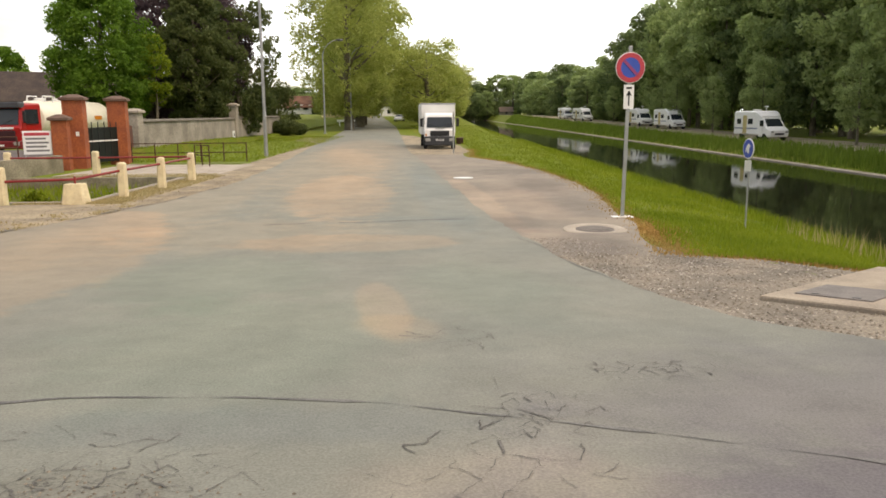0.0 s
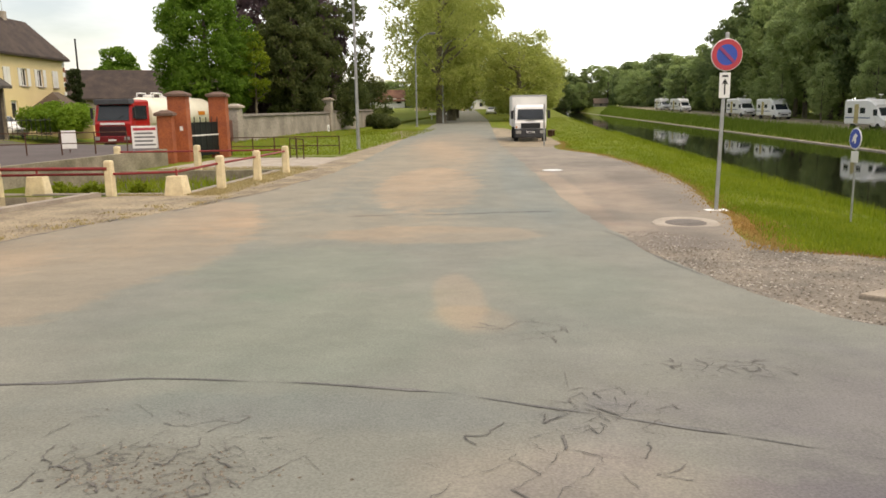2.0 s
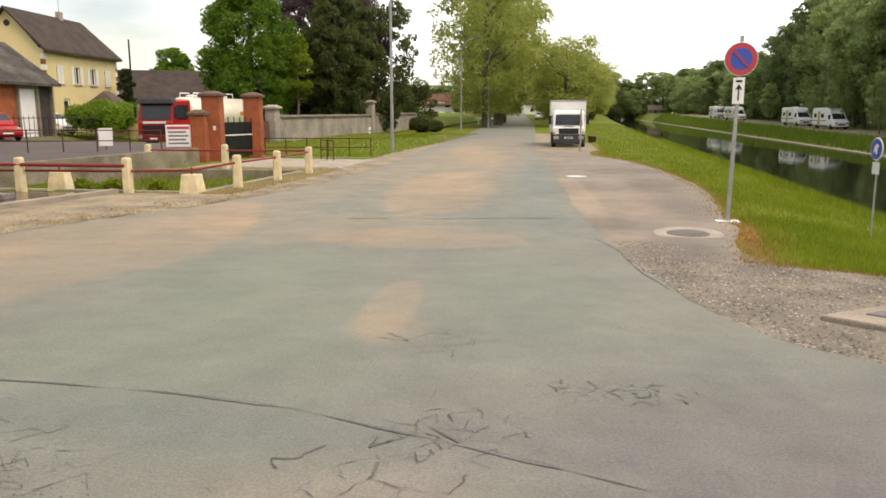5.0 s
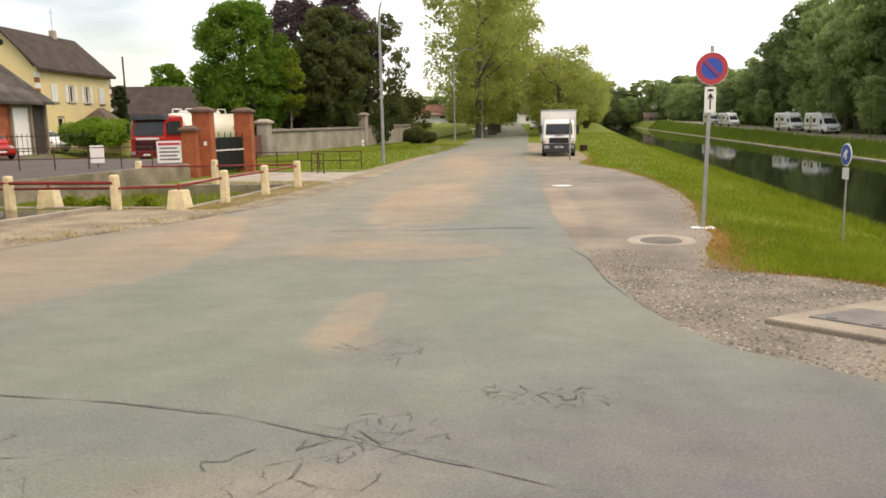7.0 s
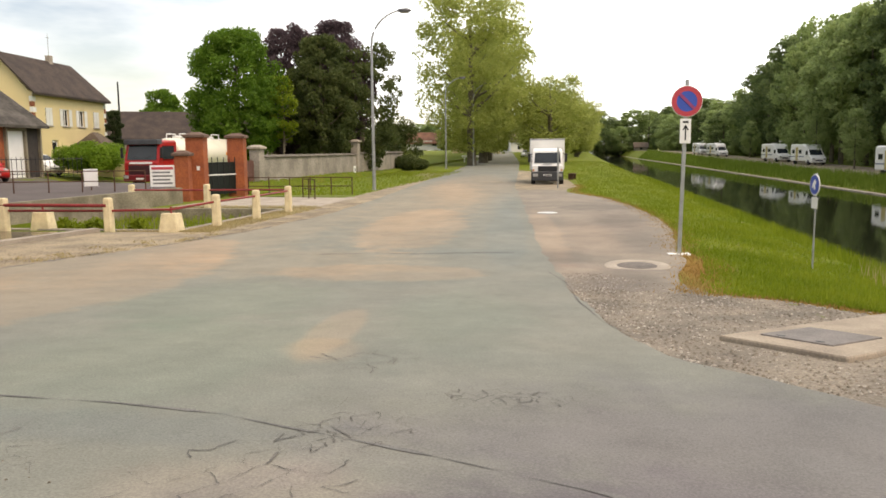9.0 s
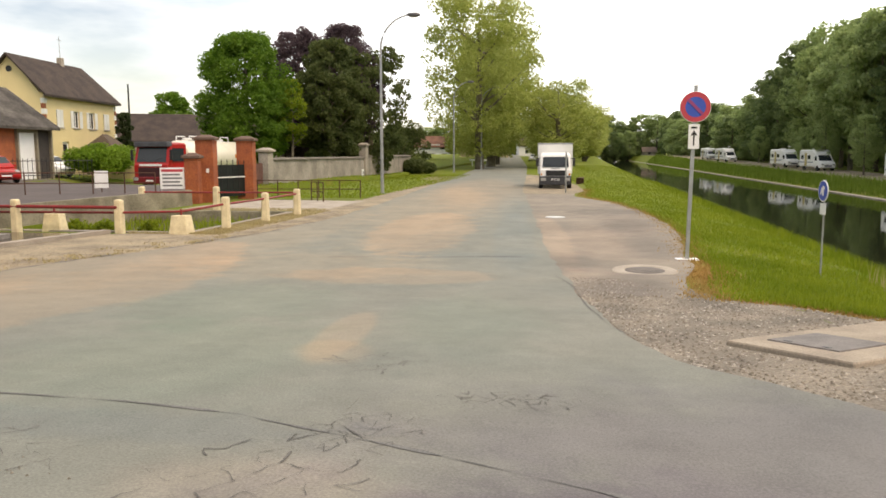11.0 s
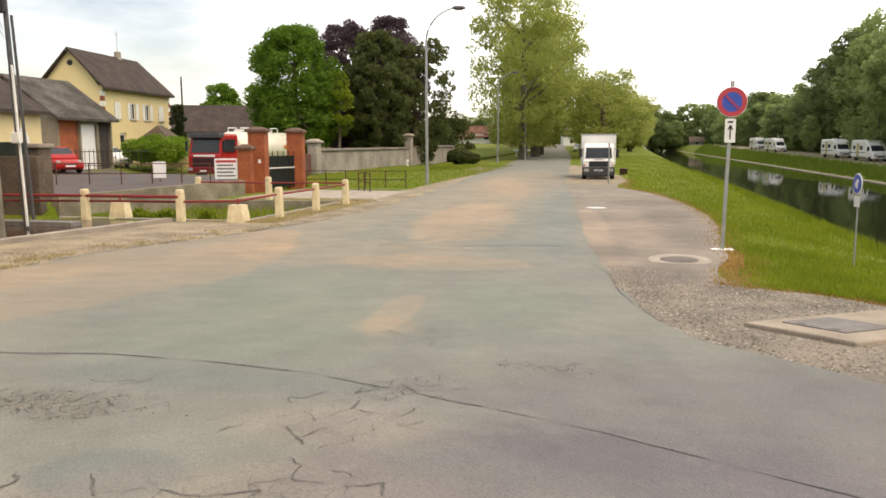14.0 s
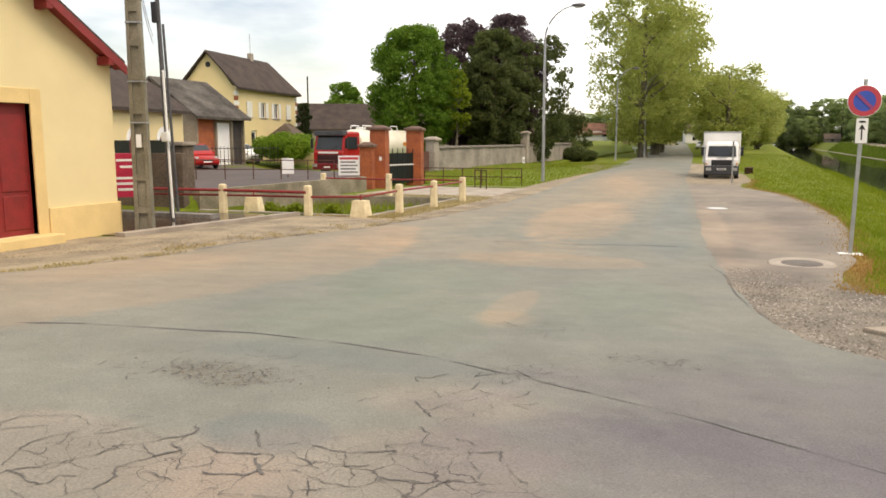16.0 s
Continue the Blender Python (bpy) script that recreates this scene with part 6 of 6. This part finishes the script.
def motorhome():
    t = thing("motorhome", pose(26.6, 64.5, ground_z(26.4, 64), 0, 0, 9), "white motorhome parked on the far canal bank", "motorhome", "motorhomes on the far bank")
    W = 1.08
    cell = part("living_cell", Shape().rings([section(W * 0.9, 0.5, 2.25, 0.15, 1.3), section(W, 0.5, 2.6, 0.15, 1.75), section(W, 0.5, 2.72, 0.12, 2.3), section(W, 0.5, 2.72, 0.12, 5.7), section(W * 0.97, 0.5, 2.66, 0.12, 5.85)]), WHITE, t)
    cab = part("cab", Shape().rings([section(W * 0.80, 0.42, 0.95, 0.08, -0.1), section(W * 0.92, 0.35, 1.12, 0.1, 0.15), section(W * 0.93, 0.35, 1.3, 0.1, 0.6), section(W * 0.88, 0.35, 2.05, 0.12, 1.25), section(W * 0.9, 0.35, 2.3, 0.12, 1.8)]), WHITE, t)
    part("windscreen", Shape().add([(-0.82, 0.6, 1.31), (0.82, 0.6, 1.31), (0.74, 1.2, 2.0), (-0.74, 1.2, 2.0), (-0.82, 0.75, 1.31), (0.82, 0.75, 1.31), (0.74, 1.35, 2.0), (-0.74, 1.35, 2.0)], [(0, 1, 2, 3), (7, 6, 5, 4), (0, 4, 5, 1), (1, 5, 6, 2), (2, 6, 7, 3), (3, 7, 4, 0)]), GLASS, cab)
    for s in (-1, 1):
        part("cab_window", Shape().box((s * W * 0.93 - 0.02, 0.95, 1.32), (s * W * 0.93 + 0.02, 1.65, 1.85), 0.01), GLASS, cab)
        part("headlight", Shape().box((s * 0.7 - 0.14, -0.12, 0.72), (s * 0.7 + 0.14, 0.0, 0.92), 0.03), LAMPGLASS, cab)
        part("side_window", Shape().box((s * W - 0.015, 2.6, 1.5), (s * W + 0.015, 3.4, 2.0), 0.01), GLASS, cell)
        part("side_window", Shape().box((s * W - 0.015, 4.6, 1.5), (s * W + 0.015, 5.3, 2.0), 0.01), GLASS, cell)
        part("stripe", Shape().box((s * W - 0.012, 1.8, 1.05), (s * W + 0.012, 5.7, 1.17)), mat("grey_blue_stripe", (0.2, 0.24, 0.33), 0.5), cell)
    part("grille", Shape().box((-0.45, -0.13, 0.55), (0.45, -0.08, 0.72), 0.02), BLACK, cab)
    part("entry_door", Shape().box((-W - 0.02, 3.6, 0.62), (-W + 0.01, 4.25, 2.3), 0.01), mat("ochre_door", (0.55, 0.45, 0.2), 0.6), cell, "ochre entry door")
    part("roof_vent", Shape().box((-0.3, 3.4, 2.72), (0.3, 4.0, 2.86), 0.04), WHITEPL, cell)
    part("aerial", Shape().bar([(0.5, 3.0, 2.7), (0.5, 3.0, 3.1)], 0.03).bar([(0.3, 3.0, 3.12), (0.7, 3.0, 3.12)], 0.06), WHITEPL, cell)
    for s in (-1, 1):
        wheel(t, s * 0.92, 0.75, 0.34, 0.22)
        wheel(t, s * 0.92, 4.6, 0.34, 0.22)
    return t


van = motorhome()
van.scale = (0.92, 0.92, 0.92)
for x, y, rz in ((28.4, 97, 9), (28.2, 111.0, 10), (27.2, 149, 14), (27.4, 172, 8)):
    copy_thing(van, on_ground(x, y, rz))

# far bank: path, stone water edge, fence posts
solo("far_path", sheet(steps([(23.6, 31.0, 1.85)]), steps([(-40, 300, 8)]), 0.03), SAND, "pale sandy path on the far bank", "path", "structure")
solo("bank_edging", Shape().prism([(FAR_WATER - 0.08, WATER_Z - 0.3), (FAR_WATER + 0.28, WATER_Z - 0.3), (FAR_WATER + 0.28, WATER_Z + 0.10), (FAR_WATER - 0.08, WATER_Z + 0.06)], -60, 420, "y"), CONCRETE, "stone edging along the far water line", "edging", "structure")
solo("marker_post", Shape().bar([(-0.9, 45.6, -0.1), (-0.9, 45.6, 2.4)], 0.045, 8), STEEL, "thin grey post beside the lorry", "post", smooth=True)
t = thing("picnic_bench", pose(-0.1, 60.0, ground_z(-0.1, 60), 0, 0, 80), "dark wooden bench on the bank", "bench")
part("seat", Shape().box((-0.8, -0.2, 0.42), (0.8, 0.2, 0.48), 0.01), RUST, t)
for k in (-0.6, 0.6):
    part("leg", Shape().box((k - 0.06, -0.18, -0.05), (k + 0.06, 0.18, 0.42)), RUST, t)
t = thing("white_fence", pose(-17.0, 118, ground_z(-17, 118), 0, 0, 0), "short white road barrier beyond the trees", "barrier")
part("board", Shape().box((0, -0.03, 0.7), (4.0, 0.03, 1.0), 0.01), WHITE, t)
for k in (0.4, 3.6):
    part("post", Shape().box((k - 0.06, 0.031, -0.1), (k + 0.06, 0.12, 1.0)), WHITE, t)


# ---- grass, reeds and loose stones ----
def blades(spots, low, high, seed, wide=0.012, lean=0.5):
    """Grass blades at spots, as one mesh of thin bent triangles."""
    r = np.random.RandomState(seed)
    n = len(spots)
    p = np.array([(x, y, ground_z(x, y) + 0.0) for x, y in spots])
    a = r.uniform(0, 2 * np.pi, n)
    h = r.uniform(low, high, n)
    w = wide * r.uniform(0.6, 1.6, n)
    side = np.stack([np.cos(a), np.sin(a), 0 * a], 1) * w[:, None]
    tip = p + np.stack([np.sin(a) * h * lean * r.uniform(-1, 1, n), np.cos(a) * h * lean * r.uniform(-1, 1, n), h], 1)
    v = np.stack([p - side, p + side, tip], 1).reshape(-1, 3)
    me = bpy.data.meshes.new("blades")
    me.from_pydata(v.tolist(), [], np.arange(3 * n).reshape(-1, 3).tolist())
    return me


EDGE_Y = [10.2, 11.0, 11.7, 13.6, 15.9, 18.5, 22, 26, 31, 37, 42, 48, 58, 75, 125]
EDGE_X = [4.8, 3.6, 1.95, 2.15, 2.6, 2.5, 2.85, 2.85, 2.5, 1.6, 0.2, 0.4, 0.2, -2.6, -6.5]
rs = np.random.RandomState(4)
near, fringe = [], []
while len(near) < 130000:
    y = 10.2 + 110 * rs.uniform() ** 2.6
    e = np.interp(y, EDGE_Y, EDGE_X)
    x = e + (NEAR_WATER + 0.1 - e) * rs.uniform()
    if noise.noise((x * 0.7, y * 0.5, 2)) + rs.uniform(-0.2, 0.9) > 0:
        near.append((x, y))
for k in range(9000):
    y = 10.2 + 41 * rs.uniform() ** 1.7
    fringe.append((np.interp(y, EDGE_Y, EDGE_X) + rs.normal() * 0.22 - 0.05, y))
solo("bank_grass", blades(near, 0.03, 0.12, 5, 0.010, 0.9), L_GRASS, "short bright green grass on the canal bank", "grass", "stuff")
solo("dry_fringe", blades(fringe, 0.02, 0.07, 6, 0.012, 0.9), L_DRY, "dry brown grass fringe along the apron", "grass", "stuff")
reeds = [(NEAR_WATER - 0.55 + rs.normal() * 0.35, 11 + 70 * rs.uniform() ** 1.6) for _ in range(14000)]
stalks = [(5.6 + 2.0 * rs.uniform(), 11.2 + 6 * rs.uniform() ** 1.3) for _ in range(420)]
solo("seeding_grass", blades(stalks, 0.25, 0.6, 17, 0.006, 0.6), L_STRAW, "pale seeding grass stalks on the bank", "grass", "stuff")
solo("bank_reeds", blades(reeds, 0.12, 0.42, 7, 0.014, 0.45), L_GRASS, "tall grass and reeds at the water's edge", "reeds", "stuff")
far = [(FAR_WATER + 0.3 + 3.0 * rs.uniform(), 25 + 230 * rs.uniform() ** 1.6) for _ in range(26000)]
solo("far_bank_grass", blades(far, 0.25, 0.75, 8, 0.035, 0.4), leaf_mat("far_grass", (0.085, 0.15, 0.014), (0.18, 0.25, 0.04)), "long grass on the far canal bank", "grass", "stuff")
lawn = [(-18.9 + 7.8 * rs.uniform(), 38.5 + 40 * rs.uniform() ** 1.4) for _ in range(16000)]
solo("lawn_grass", blades(lawn, 0.06, 0.16, 9, 0.02), L_GRASS, "grass of the lawn before the wall", "grass", "stuff")


inside = [(-17.8 + 6.2 * rs.uniform(), 21.1 + 7.6 * rs.uniform()) for _ in range(2600)]
solo("culvert_grass", blades(inside, 0.1, 0.4, 12, 0.02, 0.5), L_GRASS, "rough grass growing in the culvert", "grass", "stuff")
dry = [(-11.4 + 1.3 * rs.uniform(), 20.6 + 9.6 * rs.uniform()) for _ in range(5000)] + [(-16.5 + 6.0 * rs.uniform(), 29.4 + 1.6 * rs.uniform()) for _ in range(4000)]
dry += [(-13.2 + 2.9 * rs.uniform(), 20.55 + 0.5 * abs(rs.normal())) for _ in range(3500)] + [(-10.95 + 0.35 * rs.normal(), 20.8 + 7 * rs.uniform()) for _ in range(3500)]
for k in range(60):
    y = 6.5 + 14 * rs.uniform()
    x = np.interp(y, [6.5, 7.3, 9.7, 12.5, 14.8, 17.3, 21.5], [-10.6, -10.1, -10.4, -10.8, -10.6, -9.9, -9.1]) - 0.25 - abs(rs.normal()) * 0.5
    dry += [(x + 0.12 * rs.normal(), y + 0.12 * rs.normal()) for _ in range(40)]
solo("verge_dry_grass", blades(dry, 0.02, 0.08, 13, 0.015, 0.8), L_STRAW, "dry straw-coloured grass along the bollards", "grass", "stuff")


def pebbles(spots, size, seed, m, label):
    q = random.Random(seed)
    s = Shape()
    for x, y, z in spots:
        r = size * q.uniform(0.4, 1.5)
        a = q.uniform(0, 3.14)
        c, d = math.cos(a) * r, math.sin(a) * r
        s.add([(x + c, y + d, z), (x - d, y + c, z), (x - c, y - d, z), (x + d, y - c, z), (x + q.uniform(-0.3, 0.3) * r, y, z + r * q.uniform(0.5, 0.9))], [(0, 1, 4), (1, 2, 4), (2, 3, 4), (3, 0, 4)])
    me = bpy.data.meshes.new("stones")
    me.from_pydata(s.v, [], s.f)
    return solo("loose_stones", me, m, label, "gravel", "stuff")


st = []
while len(st) < 6500:
    y = 5.6 + 8.2 * rs.uniform()
    a = np.interp(y, [5.15, 6.52, 8.14, 11.52, 13.87], [1.99, 0.88, 0.33, -0.05, -0.19]) - 0.15
    b = np.interp(y, [5.6, 9, 10.7, 11.7, 13.8], [4.2, 4.6, 4.0, 2.0, 0.6])
    x = a + (b - a) * rs.uniform() ** 1.3
    st.append((x, y, ground_z(x, y) + 0.014))
pebbles(st[:3800], 0.016, 3, GRAVEL, "loose gravel stones beside the road")
pebbles(st[3800:], 0.014, 5, mat("pale_flint", (0.46, 0.42, 0.36), 0.85, 0, 0.4, 3.0, 20, 0.2, tint=(0.30, 0.26, 0.21)), "pale loose stones among the gravel")
st = []
for k in range(4000):
    y = 9.2 + 24 * rs.uniform() ** 1.3
    b = np.interp(y, [8.9, 13, 17.5, 22, 27, 35], [-14.9, -11.6, -9.9, -9.0, -8.6, -9.1])
    x = b - abs(rs.normal()) * 1.0 + 0.15
    st.append((x, y, ground_z(x, y) + 0.018))
pebbles(st, 0.018, 4, SAND, "loose pale stones on the sandy verge")

st = []
for k in range(260):
    x, y = -3.4 + 0.3 * rs.normal(), 3.22 + 0.13 * rs.normal()
    st.append((x, y, ground_z(x, y) + 0.031))
pebbles(st, 0.008, 6, GRAVEL, "crumbs of broken asphalt in the worn road")
